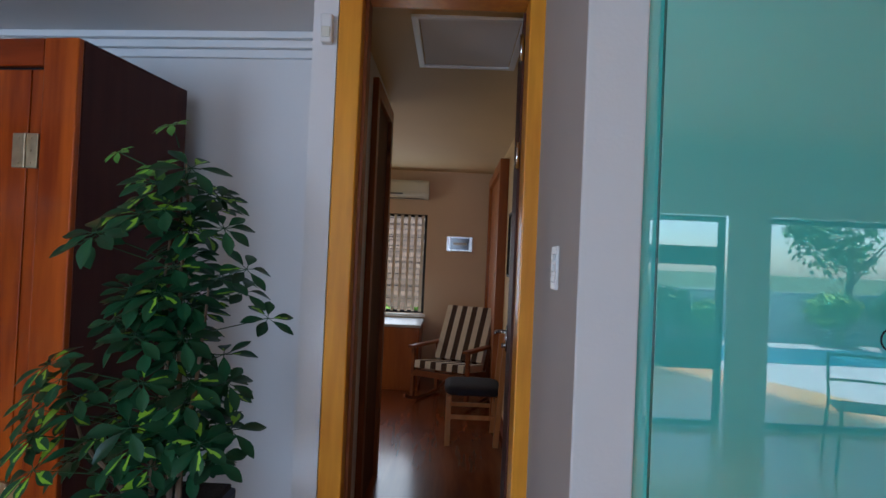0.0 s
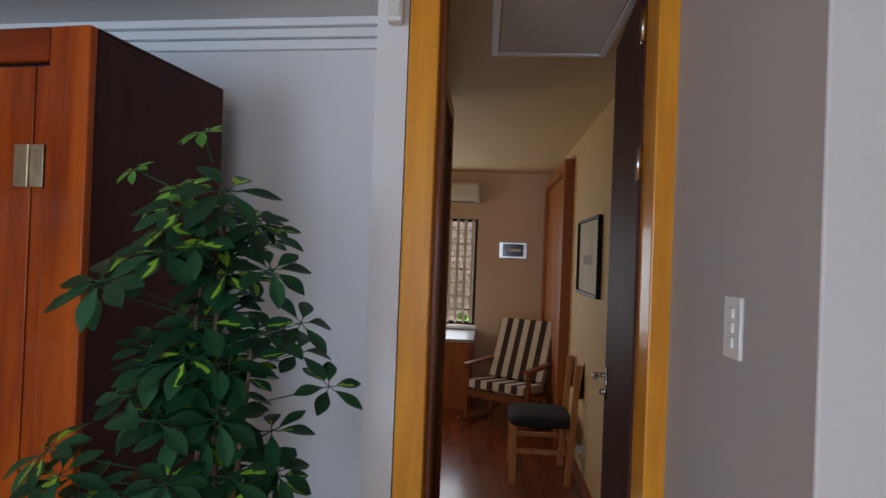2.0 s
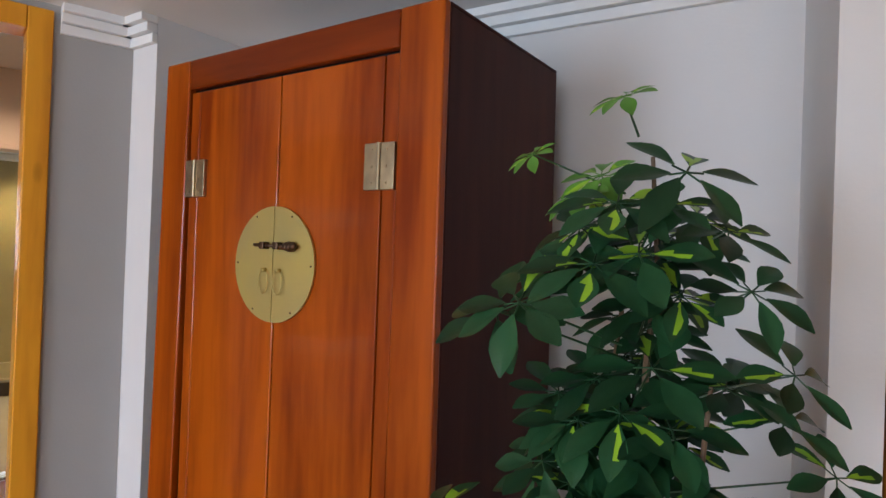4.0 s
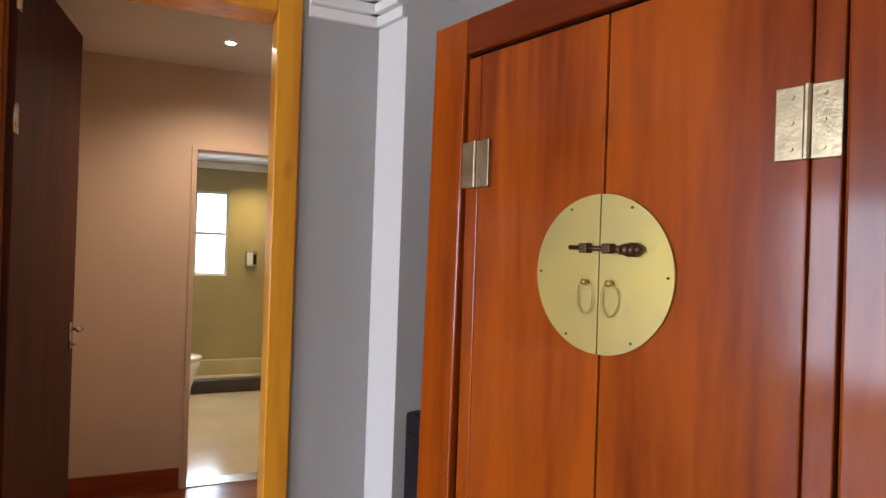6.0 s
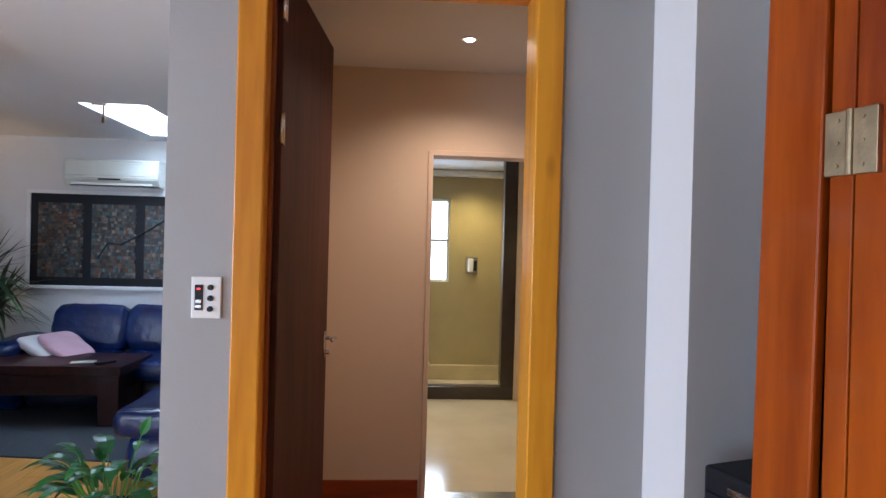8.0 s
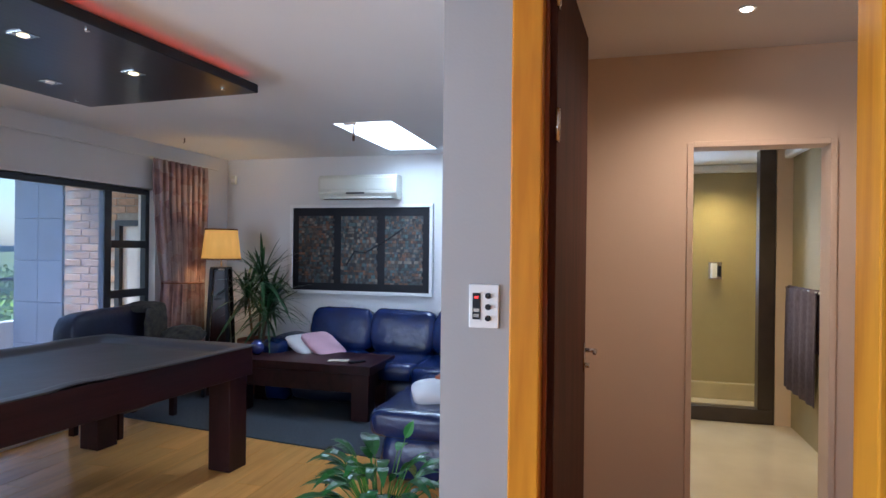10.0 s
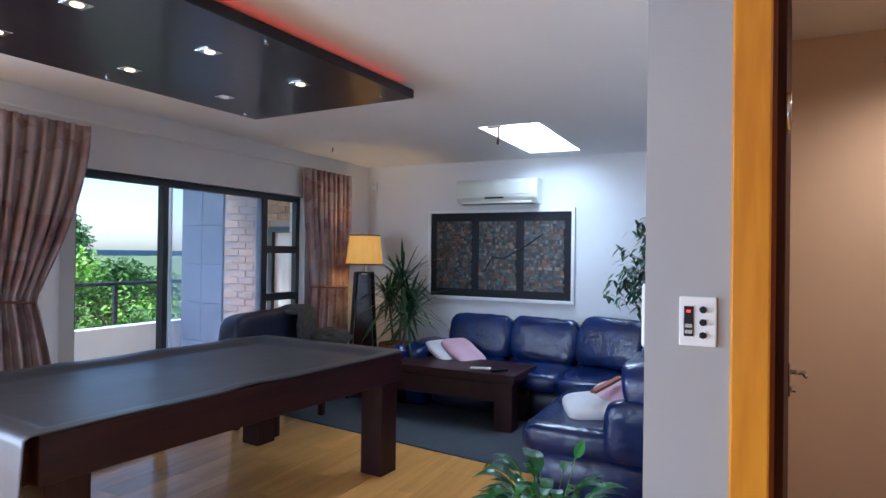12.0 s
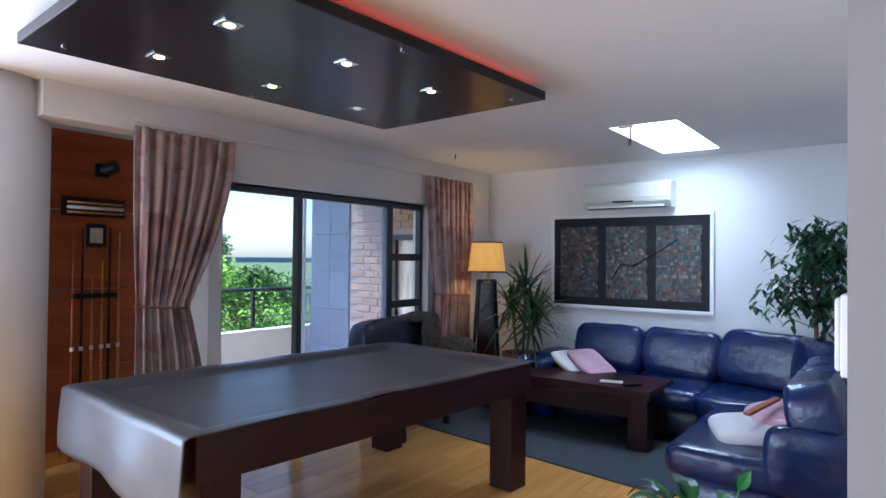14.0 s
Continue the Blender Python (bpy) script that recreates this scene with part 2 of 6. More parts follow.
def blotched(m, color, scale, amount):
    """Adds irregular soft-edged printed blocks of a second colour to a cloth."""
    nt = m.node_tree
    b = nt.nodes["Principled BSDF"]
    tc = nt.nodes.new("ShaderNodeTexCoord")
    vo = nt.nodes.new("ShaderNodeTexVoronoi")
    vo.distance = "CHEBYCHEV"
    vo.inputs["Scale"].default_value = scale
    nt.links.new(tc.outputs["Object"], vo.inputs["Vector"])
    sep = nt.nodes.new("ShaderNodeSeparateColor")
    nt.links.new(vo.outputs["Color"], sep.inputs[0])
    rp = nt.nodes.new("ShaderNodeMapRange")
    rp.inputs[1].default_value, rp.inputs[2].default_value, rp.inputs[4].default_value = 0.35, 0.75, amount
    nt.links.new(sep.outputs[0], rp.inputs[0])
    mx = nt.nodes.new("ShaderNodeMixRGB")
    nt.links.new(rp.outputs[0], mx.inputs[0])
    nt.links.new(b.inputs["Base Color"].links[0].from_socket, mx.inputs[1])
    mx.inputs[2].default_value = (*color, 1)
    nt.links.new(mx.outputs[0], b.inputs["Base Color"])
    return m


CURTAIN = mat("mauve_patterned_curtain", (0.45, 0.285, 0.255), 0.9, 0.2, 9, 0.25, 220, second=(0.22, 0.135, 0.15), stretch=(1, 1, 0.8), detail=4)
blotched(CURTAIN, (0.44, 0.37, 0.355), 7.0, 0.65)
SHADE = mat("parchment_shade", (0.62, 0.38, 0.12), 0.8, 0.3, 5, emit=(1.0, 0.44, 0.06), power=0.26, stretch=(1, 1, 0.25))
SHADETRIM = mat("brown_shade_trim", (0.16, 0.06, 0.035), 0.8)
TILE = mat("dark_brown_tile", (0.045, 0.032, 0.026), 0.3, 0.2, 8)
PORC = mat("white_porcelain", (0.82, 0.81, 0.78), 0.12, 0.02, 5)
TOWEL = mat("grey_purple_towel", (0.10, 0.075, 0.095), 0.95, 0.2, 30, 0.5, 250)
BATHFLOOR = mat("cream_bath_floor", (0.60, 0.51, 0.36), 0.16, 0.08, 2, 0.03, 20, coat=0.3)
PAPER = mat("drawing_paper", (0.52, 0.50, 0.40), 0.7, 0.1, 5)
STRIPE_W = mat("cream_stripe_cloth", (0.66, 0.60, 0.50), 0.9, 0.06, 30, 0.3, 260)
STRIPE_B = mat("brown_stripe_cloth", (0.055, 0.030, 0.022), 0.9, 0.2, 30, 0.3, 260)
SEATNAVY = mat("navy_seat_cloth", (0.018, 0.018, 0.030), 0.9, 0.2, 30, 0.3, 260)
BRICK = mat("tan_face_brick", (0.40, 0.26, 0.17), 0.85, 0.2, 14, 0.4, 60, per_object=0.2)
BRICKJ = mat("tan_face_brick_rest", (0.36, 0.24, 0.16), 0.85, 0.2, 14, 0.4, 60, island=0.2)
MORTAR = mat("mortar", (0.38, 0.34, 0.29), 0.95, 0.1, 20, 0.3, 90)
PLASTER = mat("outdoor_white_plaster", (0.62, 0.63, 0.64), 0.85, 0.06, 3, 0.1, 60)
SLATE = mat("slate_cladding", (0.10, 0.12, 0.17), 0.7, 0.3, 6, 0.3, 30, per_object=0.15)
PAVING = mat("patio_paving", (0.52, 0.50, 0.46), 0.85, 0.12, 5, 0.2, 50)
GROUND = mat("grass_ground", (0.10, 0.14, 0.05), 0.95, 0.35, 1.5, 0.4, 30)
# The blue of distance haze is mixed into this land colour
SEA = mat("distant_blue_land", (0.16, 0.22, 0.30), 0.9, 0.15, 0.01)
FOL1 = mat("garden_foliage", (0.14, 0.25, 0.07), 0.75, 0.4, 2.0, island=0.55)
FOL2 = mat("bright_hedge_foliage", (0.27, 0.44, 0.06), 0.75, 0.4, 2.0, island=0.5)
FOL3 = mat("rust_tinted_foliage", (0.28, 0.20, 0.08), 0.75, 0.4, 2.0, island=0.4)
CLEAR = glass("clear_glass", (0.97, 0.99, 0.98))


def sheer(name, color, opacity):
    """Thin woven screen cloth: part open mesh, part translucent thread."""
    m = bpy.data.materials.new(name)
    m.use_nodes = True
    nt = m.node_tree
    nt.nodes.remove(nt.nodes["Principled BSDF"])
    clear, thread, mix = nt.nodes.new("ShaderNodeBsdfTransparent"), nt.nodes.new("ShaderNodeBsdfTranslucent"), nt.nodes.new("ShaderNodeMixShader")
    thread.inputs[0].default_value = (*color, 1)
    mix.inputs[0].default_value = opacity
    nt.links.new(clear.outputs[0], mix.inputs[1])
    nt.links.new(thread.outputs[0], mix.inputs[2])
    nt.links.new(mix.outputs[0], nt.nodes["Material Output"].inputs[0])
    return m


SCREENGLASS = sheer("blue_grey_screen_cloth", (0.55, 0.66, 0.95), 0.19)
SCREENEDGE = sheer("white_screen_cloth_edge", (0.92, 0.94, 1.0), 0.75)
TEAL = mat("green_tinted_glass", (0.16, 0.80, 0.70), 0.5, 0.05, 0.8, spec=0.9, coat=1.0)
TEALEDGE = mat("green_glass_edge", (0.02, 0.10, 0.08), 0.2, 0.1, 3)
BULB = glow("lit_bulb", (1.0, 0.74, 0.36), 2.4)
HALLBULB = glow("lit_hall_bulb", (1.0, 0.84, 0.60), 14)
ROPE = glow("red_rope_light", (1.0, 0.10, 0.03), 0.9)
LEDRED = glow("red_led", (1.0, 0.03, 0.02), 1.2)
# Skylight pane emits by itself, standing in for the bright sky above
SKYDIFF = glow("glowing_skylight_pane", (0.86, 0.95, 1.0), 3.2)
TEAL.node_tree.nodes["Principled BSDF"].inputs["Coat Roughness"].default_value = 0.015
TEAL.node_tree.nodes["Principled BSDF"].inputs["Coat IOR"].default_value = 4.6


# ---- building helpers ----
def box(bm, x0, x1, y0, y1, z0, z1, bevel=0.0, m=None, seg=2):
    vs = [bm.verts.new((x, y, z)) for z in (z0, z1) for x, y in ((x0, y0), (x1, y0), (x1, y1), (x0, y1))]
    fs = [bm.faces.new([vs[i] for i in f]) for f in ((3, 2, 1, 0), (4, 5, 6, 7), (0, 1, 5, 4), (1, 2, 6, 5), (2, 3, 7, 6), (3, 0, 4, 7))]
    if bevel:
        es = list({e for f in fs for e in f.edges})
        r = bmesh.ops.bevel(bm, geom=es, offset=bevel, segments=seg, affect="EDGES", profile=0.5)
        vs = list({v for f in r["faces"] for v in f.verts} | {v for v in vs if v.is_valid})
    if m is not None:
        bmesh.ops.transform(bm, matrix=m, verts=vs)
    return vs


def tube(bm, p0, p1, r0, r1=None, seg=10, caps=True):
    p0, p1 = Vector(p0), Vector(p1)
    r1 = r0 if r1 is None else r1
    q = (p1 - p0).to_track_quat("Z", "Y")
    rings = []
    for p, r in ((p0, r0), (p1, r1)):
        rings.append([bm.verts.new(p + q @ Vector((r * math.cos(a), r * math.sin(a), 0))) for a in [2 * math.pi * i / seg for i in range(seg)]])
    for i in range(seg):
        k = (i + 1) % seg
        bm.faces.new((rings[0][i], rings[0][k], rings[1][k], rings[1][i]))
    if caps:
        bm.faces.new(rings[0][::-1])
        bm.faces.new(rings[1])


def lathe(bm, profile, seg=24, centre=(0, 0)):
    rings = [[bm.verts.new((centre[0] + r * math.cos(2 * math.pi * i / seg), centre[1] + r * math.sin(2 * math.pi * i / seg), z)) for i in range(seg)] for r, z in profile]
    for a, b in zip(rings, rings[1:]):
        for i in range(seg):
            k = (i + 1) % seg
            bm.faces.new((a[i], a[k], b[k], b[i]))
    bm.faces.new(rings[0][::-1])
    bm.faces.new(rings[-1])


def prism(bm, pts, z0, z1):
    """An upright prism over a plan polygon (anticlockwise)."""
    lo = [bm.verts.new((x, y, z0)) for x, y in pts]
    hi = [bm.verts.new((x, y, z1)) for x, y in pts]
    n = len(pts)
    for i in range(n):
        bm.faces.new((lo[i], lo[(i + 1) % n], hi[(i + 1) % n], hi[i]))
    bm.faces.new(lo[::-1])
    bm.faces.new(hi)


def mesh_of(name, bm, material, smooth=False):
    me = bpy.data.meshes.new(name)
    bmesh.ops.recalc_face_normals(bm, faces=bm.faces[:])
    bm.to_mesh(me)
    bm.free()
    for k in (material if isinstance(material, (list, tuple)) else [material]):
        me.materials.append(k)
    if smooth:
        for p in me.polygons:
            p.use_smooth = True
    return me


def part(name, bm, material, parent=None, label="", smooth=False, m=None):
    ob = new(name, mesh_of(name, bm, material, smooth))
    if parent is not None:
        ob.parent = parent
    if m is not None:
        ob.matrix_local = m
    if label:
        ob["label"] = label
    return ob


def bpart(name, b, material, parent=None, bevel=0.003, label="", m=None):
    bm = bmesh.new()
    box(bm, *b, bevel=bevel)
    return part(name, bm, material, parent, label, m=m)


def thing(name, m, label, category, group=""):
    ob = new(name)
    ob.empty_display_size = 0.1
    ob.matrix_world = m
    return tagged(ob, label, category, group)


def struct(name, bm, material, label, m=None, category=""):
    ob = part(name, bm, material)
    if m is not None:
        ob.matrix_world = m
    return tagged(ob, label, category or name.split("_")[0], kind="structure")


def wall(name, p0, p1, thick, h, material, label, holes=(), m=None, z0=0.0):
    """A wall from p0 to p1, its thickness to the left of that way, with openings (s0, s1, z0, z1) right through."""
    p0, p1 = Vector(p0), Vector(p1)
    d = p1 - p0
    length = d.length
    bm = bmesh.new()
    cuts = sorted(holes)
    s = 0.0
    for a, b, lo, hi in cuts:
        if a > s:
            box(bm, s, a, 0, thick, z0, h)
        if lo > z0:
            box(bm, a, b, 0, thick, z0, lo)
        if hi < h:
            box(bm, a, b, 0, thick, hi, h)
        s = b
    if s < length:
        box(bm, s, length, 0, thick, z0, h)
    bmesh.ops.remove_doubles(bm, verts=bm.verts[:], dist=1e-5)
    place = Matrix.Translation((p0.x, p0.y, 0)) @ Matrix.Rotation(math.atan2(d.y, d.x), 4, "Z")
    return struct(name, bm, material, label, (m or I4) @ place, "wall")


# ---- structure ----
CH = 2.47


def slab(name, b, material, label, m=None, bevel=0.0):
    bm = bmesh.new()
    box(bm, *b, bevel=bevel)
    return struct(name, bm, material, label, m)


floor_main = slab("floor", (-7.75, 6.5, -4.7, 3.6, -0.12, -0.012), OAK, "honey oak laminate floor of the living space")
slab("floor_hall", (-5.0, -3.44, 0.33, 2.3, -0.011, 0.0), REDWOOD, "reddish polished wood floor of the side hall")
slab("floor_bath", (-8.4, -5.0, 0.33, 2.3, -0.012, 0.0), BATHFLOOR, "glossy cream bathroom floor")
bm = bmesh.new()
for b in ((0.30, 1.4, 2.56, 4.3), (-3.0, 1.4, 4.3, 7.6)):
    box(bm, *b, -0.010, 0.002)
struct("floor_passage", bm, REDWOOD, "reddish polished wood floor of the passage", W)

bm = bmesh.new()
for b in ((-7.75, -7.25, -4.7, 0.33), (-5.95, -3.44, -4.7, 0.33), (-7.25, -5.95, -4.7, -1.44), (-7.25, -5.95, -0.95, 0.33), (-3.44, 6.5, -4.7, 3.9)):
    box(bm, *b, CH, CH + 0.14)
struct("ceiling", bm, CEIL, "off-white plastered ceiling with a skylight opening")
slab("ceiling_hall", (-4.95, -3.44, 0.33, 2.2, 2.53, 2.6), CEIL, "white ceiling of the side hall")
slab("ceiling_bath", (-8.4, -5.07, 0.33, 2.2, 2.38, 2.45), CEIL, "white ceiling of the bathroom")
bm = bmesh.new()
for b in ((0.30, 1.4, 2.67, 4.3), (-2.9, 1.4, 4.3, 7.6)):
    box(bm, *b, 2.41, 2.46)
# Passage ceiling shares the beige that has yellow light mixed in
struct("ceiling_passage", bm, YELLOW_LIT_WALL, "warm cream ceiling of the passage", W)
bm = bmesh.new()
for b in ((-7.29, -7.25, -1.48, -0.91), (-5.95, -5.91, -1.48, -0.91), (-7.25, -5.95, -1.48, -1.44), (-7.25, -5.95, -0.95, -0.91)):
    box(bm, *b, CH + 0.14, CH + 0.34)
struct("trim_skylight_shaft", bm, TRIM, "white skylight shaft lining")
slab("skylight", (-7.29, -5.91, -1.48, -0.91, CH + 0.34, CH + 0.36), SKYDIFF, "white skylight pane glowing in place of the sky")
bm = bmesh.new()
tube(bm, (-6.16, -1.35, CH + 0.05), (-6.16, -1.35, CH - 0.05), 0.008)
tube(bm, (-6.16, -1.35, CH - 0.05), (-6.20, -1.37, CH - 0.09), 0.012)
tube(bm, (-6.16, -1.45, CH + 0.04), (-6.16, -1.33, CH + 0.04), 0.008)
tagged(part("skylight_catch", bm, BRONZE), "small dark skylight catch hanging at the opening", "catch")

wall("wall_west", (-7.55, -3.7), (-7.55, 0.33), 0.15, CH, WALL, "white painted living room wall")
wall("wall_window", (-4.0, -3.5), (-7.7, -3.5), 0.2, CH, WALL, "white wall around the sliding window", holes=((0.1, 2.42, 0.03, 2.02),))
wall("wall_niche_return", (-4.0, -4.6), (-4.0, -3.7), 0.12, CH, WALL, "white return wall beside the cue panel")
wall("wall_south", (4.5, -4.5), (-4.12, -4.5), 0.15, CH, WALL, "plain white wall with a tall unseen window", holes=((5.0, 6.7, 0.3, 2.2),))
wall("wall_partition", (-8.4, 0.17), (-3.515, 0.17), 0.16, CH + 0.1, WALL, "white partition wall behind the sofa")
wall("wall_door", (-3.37, 0.17), (-3.37, 1.736), 0.14, CH + 0.1, GREY_WALL, "grey wall around the side hall doorway", holes=((0.217, 1.256, 0.0, 2.44),))
wall("wall_hall_end", (-4.95, 0.33), (-4.95, 2.2), 0.12, 2.55, BEIGE_WALL, "peach-beige wall with an open bathroom doorway", holes=((0.74, 1.42, 0.0, 2.055),))
wall("wall_hall_north", (-5.07, 2.2), (-3.40, 2.2), 0.1, 2.55, BEIGE_WALL, "beige wall of the side hall")
wall("wall_bath_north", (-8.4, 2.2), (-5.07, 2.2), 0.1, 2.45, OLIVE_WALL, "olive-beige bathroom wall")
wall("wall_bath_west", (-8.3, 0.33), (-8.3, 2.2), 0.12, 2.45, OLIVE_WALL, "olive-beige bathroom wall with a small window", holes=((0.79, 1.15, 1.1, 2.05),))
slab("wall_hall_south", (-4.95, -3.53, 0.331, 0.345, 0, 2.53), BEIGE_WALL, "beige face of the partition in the hall")
bm = bmesh.new()
prism(bm, [(-3.372, 1.737), (-3.188, 1.792), (-3.375, 2.36), (-3.56, 2.32), (-3.512, 1.737)], 0, CH)
struct("wall_stub", bm, WALL, "white wall stub beside the cabinet alcove")
BW0, BD = Vector((-3.40, 2.341)), Vector((0.9397, 0.342))
wall("wall_alcove", BW0, BW0 + BD * 2.44, 0.12, CH, WALL, "white back wall of the cabinet alcove")
wall("wall_passage_west", (0.29, 4.35), (0.29, 2.55), 0.09, CH, WALL, "white wall beside the passage door", m=W)
slab("wall_door_head", (0.38, 1.16, 2.55, 2.67, 2.43, CH), WALL, "wall above the passage door", W)
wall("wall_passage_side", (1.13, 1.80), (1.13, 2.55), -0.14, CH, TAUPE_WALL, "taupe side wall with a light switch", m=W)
slab("wall_passage_end_face", (1.128, 1.272, 1.79, 1.80, 0, CH), WALL, "white end face of the wall beside the glass door", W, 0.004)
wall("wall_passage_east", (1.16, 2.55), (1.16, 2.68), -0.12, CH, BEIGE_WALL, "wall behind the door frame", m=W)
wall("wall_hall_right", (1.30, 2.68), (1.30, 7.6), -0.12, CH, YELLOW_LIT_WALL, "beige passage wall with yellow light in its colour", m=W)
wall("wall_hall_far", (1.42, 7.45), (-2.9, 7.45), -0.14, CH, BEIGE_WALL, "beige far wall of the study with a barred window", holes=((0.90, 1.64, 0.74, 1.90),), m=W)
# Unseen opening, added for the warm study fill lamp
wall("wall_study_west", (-2.9, 4.2), (-2.9, 7.6), 0.1, CH, BEIGE_WALL, "beige study wall", holes=((0.8, 2.0, 0.9, 2.0),), m=W)
wall("wall_study_south", (0.2, 4.35), (-2.9, 4.35), 0.1, CH, BEIGE_WALL, "beige study wall", m=W)
wall("wall_behind_glass", (1.27, 1.86), (6.2, 1.86), 0.1, CH, WALL, "plain wall behind the green glass doors", m=W)
wall("wall_garden_glazing", (6.2, -2.2), (1.2, -2.2), -0.15, CH, WALL, "white wall with tall garden glazing",
     holes=((0.2, 2.63, 0.0, 1.88), (2.93, 3.66, 0.0, 1.88)), m=W)
wall("wall_entry_east", (6.2, 1.9), (6.2, -2.35), -0.1, CH, WALL, "plain white entry wall", m=W)
a = wp(1.2, -2.2, 0)
# The opening is added out of view to hold the entry fill lamp
wall("wall_entry_south", (a.x, a.y), (a.x, -4.6), 0.12, CH, WALL, "plain white wall with a tall unseen window", holes=((0.4, 2.6, 0.3, 2.2),))


def cornice(name, b, m, horizontal=True):
    """Stepped white cornice: three fillets one below another, along x."""
    x0, x1, y = b
    bm = bmesh.new()
    for d, z0, z1 in ((0.075, CH - 0.035, CH - 0.001), (0.05, CH - 0.075, CH - 0.037), (0.026, CH - 0.118, CH - 0.077)):
        box(bm, x0, x1, y - d, y - 0.001, z0, z1, 0.003)
    return struct(name, bm, TRIM, "white stepped plaster cornice", m, "cornice")


cornice("trim_cornice_alcove", (0.0, 2.44, 0.0), Matrix.Translation((*BW0, 0)) @ Matrix.Rotation(radians(20), 4, "Z"))
cornice("trim_cornice_door", (0.0, 0.28, 0.0), Matrix.Translation((-3.37, 1.735, 0)) @ Matrix.Rotation(radians(-90), 4, "Z") @ Matrix.Diagonal((1, -1, 1, 1)))
cornice("trim_cornice_stub", (0.0, 0.19, 0.0), Matrix.Translation((-3.37, 1.737, 0)) @ Matrix.Rotation(radians(17), 4, "Z"))
cornice("trim_cornice_pier", (0.27, 0.385, 2.55), W)
slab("beam_niche", (-4.0, -2.98, -3.70, -3.5, 2.265, CH), WALL, "white downstand beam above the cue panel")
slab("baseboard_hall", (-4.949, -4.932, 0.345, 1.05, 0, 0.13), SKIRT, "red-brown wooden skirting", bevel=0.004)
slab("baseboard_passage", (1.282, 1.299, 2.75, 5.7, 0, 0.10), SKIRT, "red-brown wooden skirting", W, 0.004)
slab("baseboard_niche", (-4.0, -3.30, -4.5, -4.485, 0, 0.10), OAK, "light oak skirting", bevel=0.003)
slab("trim_bath_threshold", (-5.07, -4.95, 1.07, 1.75, 0.0, 0.006), CHROME, "thin metal threshold strip")
bm = bmesh.new()
lathe(bm, [(0.45, 0.0), (0.45, CH)], 48, (-2.71, -3.95))
struct("column", bm, WALL, "round white plastered column")
for p in bpy.data.objects["column"].data.polygons:
    p.use_smooth = len(p.vertices) == 4


# ---- doors ----
def door_frame(name, m, w0, w1, front, depth, top, label, fw=0.085, wood_m=None):
    """Timber frame in local x, facing -y."""
    t = thing(name, m, label, "door frame")
    t["kind"] = "structure"
    k = wood_m or PINE
    bpart("jamb", (w0, w0 + fw, front, front + depth, 0, top), k, t, 0.006)
    bpart("jamb", (w1 - fw, w1, front, front + depth, 0, top), k, t, 0.006)
    bpart("head", (w0 + fw, w1 - fw, front, front + depth, top - fw, top), k, t, 0.006)
    # Inner stop takes the pine with shade in its colour
    bpart("stop", (w0 + fw, w0 + fw + 0.014, front + 0.07, front + depth, 0, top - fw), PINE_SHADED, t, 0.002)
    return t


def door_handle(parent, x, y, z, side, m=None):
    bm = bmesh.new()
    s = side
    box(bm, x - 0.02, x + 0.02, y, y + s * 0.006, z - 0.09, z + 0.03) if s > 0 else box(bm, x - 0.02, x + 0.02, y + s * 0.006, y, z - 0.09, z + 0.03)
    tube(bm, (x, y, z), (x, y + s * 0.05, z), 0.009)
    tube(bm, (x, y + s * 0.05, z), (x - 0.10, y + s * 0.055, z + 0.004), 0.009, 0.007)
    tube(bm, (x, y, z - 0.065), (x, y + s * 0.025, z - 0.065), 0.011)
    return part("handle", bm, CHROME, parent, "brushed steel lever handle", True)


def door_leaf(name, m, width, height, label, side=1):
    t = thing(name, m, label, "door")
    t["kind"] = "structure"
    bpart("leaf", (0.0, width, -0.02, 0.02, 0.008, height), LEAF_DOOR, t, 0.003)
    bpart("edge", (width, width + 0.004, -0.018, 0.018, 0.008, height), PINE_SHADED, t, 0.0)
    for z in (0.25, height - 0.55, height - 0.14):
        bm = bmesh.new()
        box(bm, -0.012, 0.03, -0.024 if side < 0 else 0.02, -0.02 if side < 0 else 0.024, z - 0.05, z + 0.05)
        tube(bm, (-0.008, side * 0.024, z - 0.05), (-0.008, side * 0.024, z + 0.05), 0.008)
        part("hinge", bm, CHROME, t, "steel butt hinge", True)
    door_handle(t, width - 0.06, 0.02, 1.06, 1)
    door_handle(t, width - 0.06, -0.02, 1.06, -1)
    return t


door_frame("door_1_frame", W, 0.385, 1.159, 2.535, 0.15, 2.43, "varnished orange pine door frame with knots")
d = (Vector((1.125, 3.27)) - Vector((1.082, 2.66))).normalized()
door_leaf("door_1", W @ Matrix.Translation((1.085, 2.665, 0)) @ Matrix.Rotation(math.atan2(d.y, d.x), 4, "Z"), 0.61, 2.34, "dark walnut passage door standing open", 1)
M2 = Matrix.Translation((-3.37, 0, 0)) @ Matrix.Rotation(radians(90), 4, "Z")
door_frame("door_2_frame", M2, 0.384, 1.431, -0.018, 0.165, 2.44, "varnished orange pine door frame with knots", 0.092)
d = Vector((-0.88, 0.066)).normalized()
door_leaf("door_2", Matrix.Translation((-3.44, 0.492, 0)) @ Matrix.Rotation(math.atan2(d.y, d.x), 4, "Z"), 0.86, 2.42, "dark walnut hall door standing open", -1)
bm = bmesh.new()
for b in ((1.065, 1.095, 0, 2.055), (1.725, 1.755, 0, 2.055)):
    box(bm, -5.08, -4.935, b[0], b[1], b[2], b[3], 0.003)
box(bm, -5.08, -4.935, 1.095, 1.725, 2.03, 2.06, 0.003)
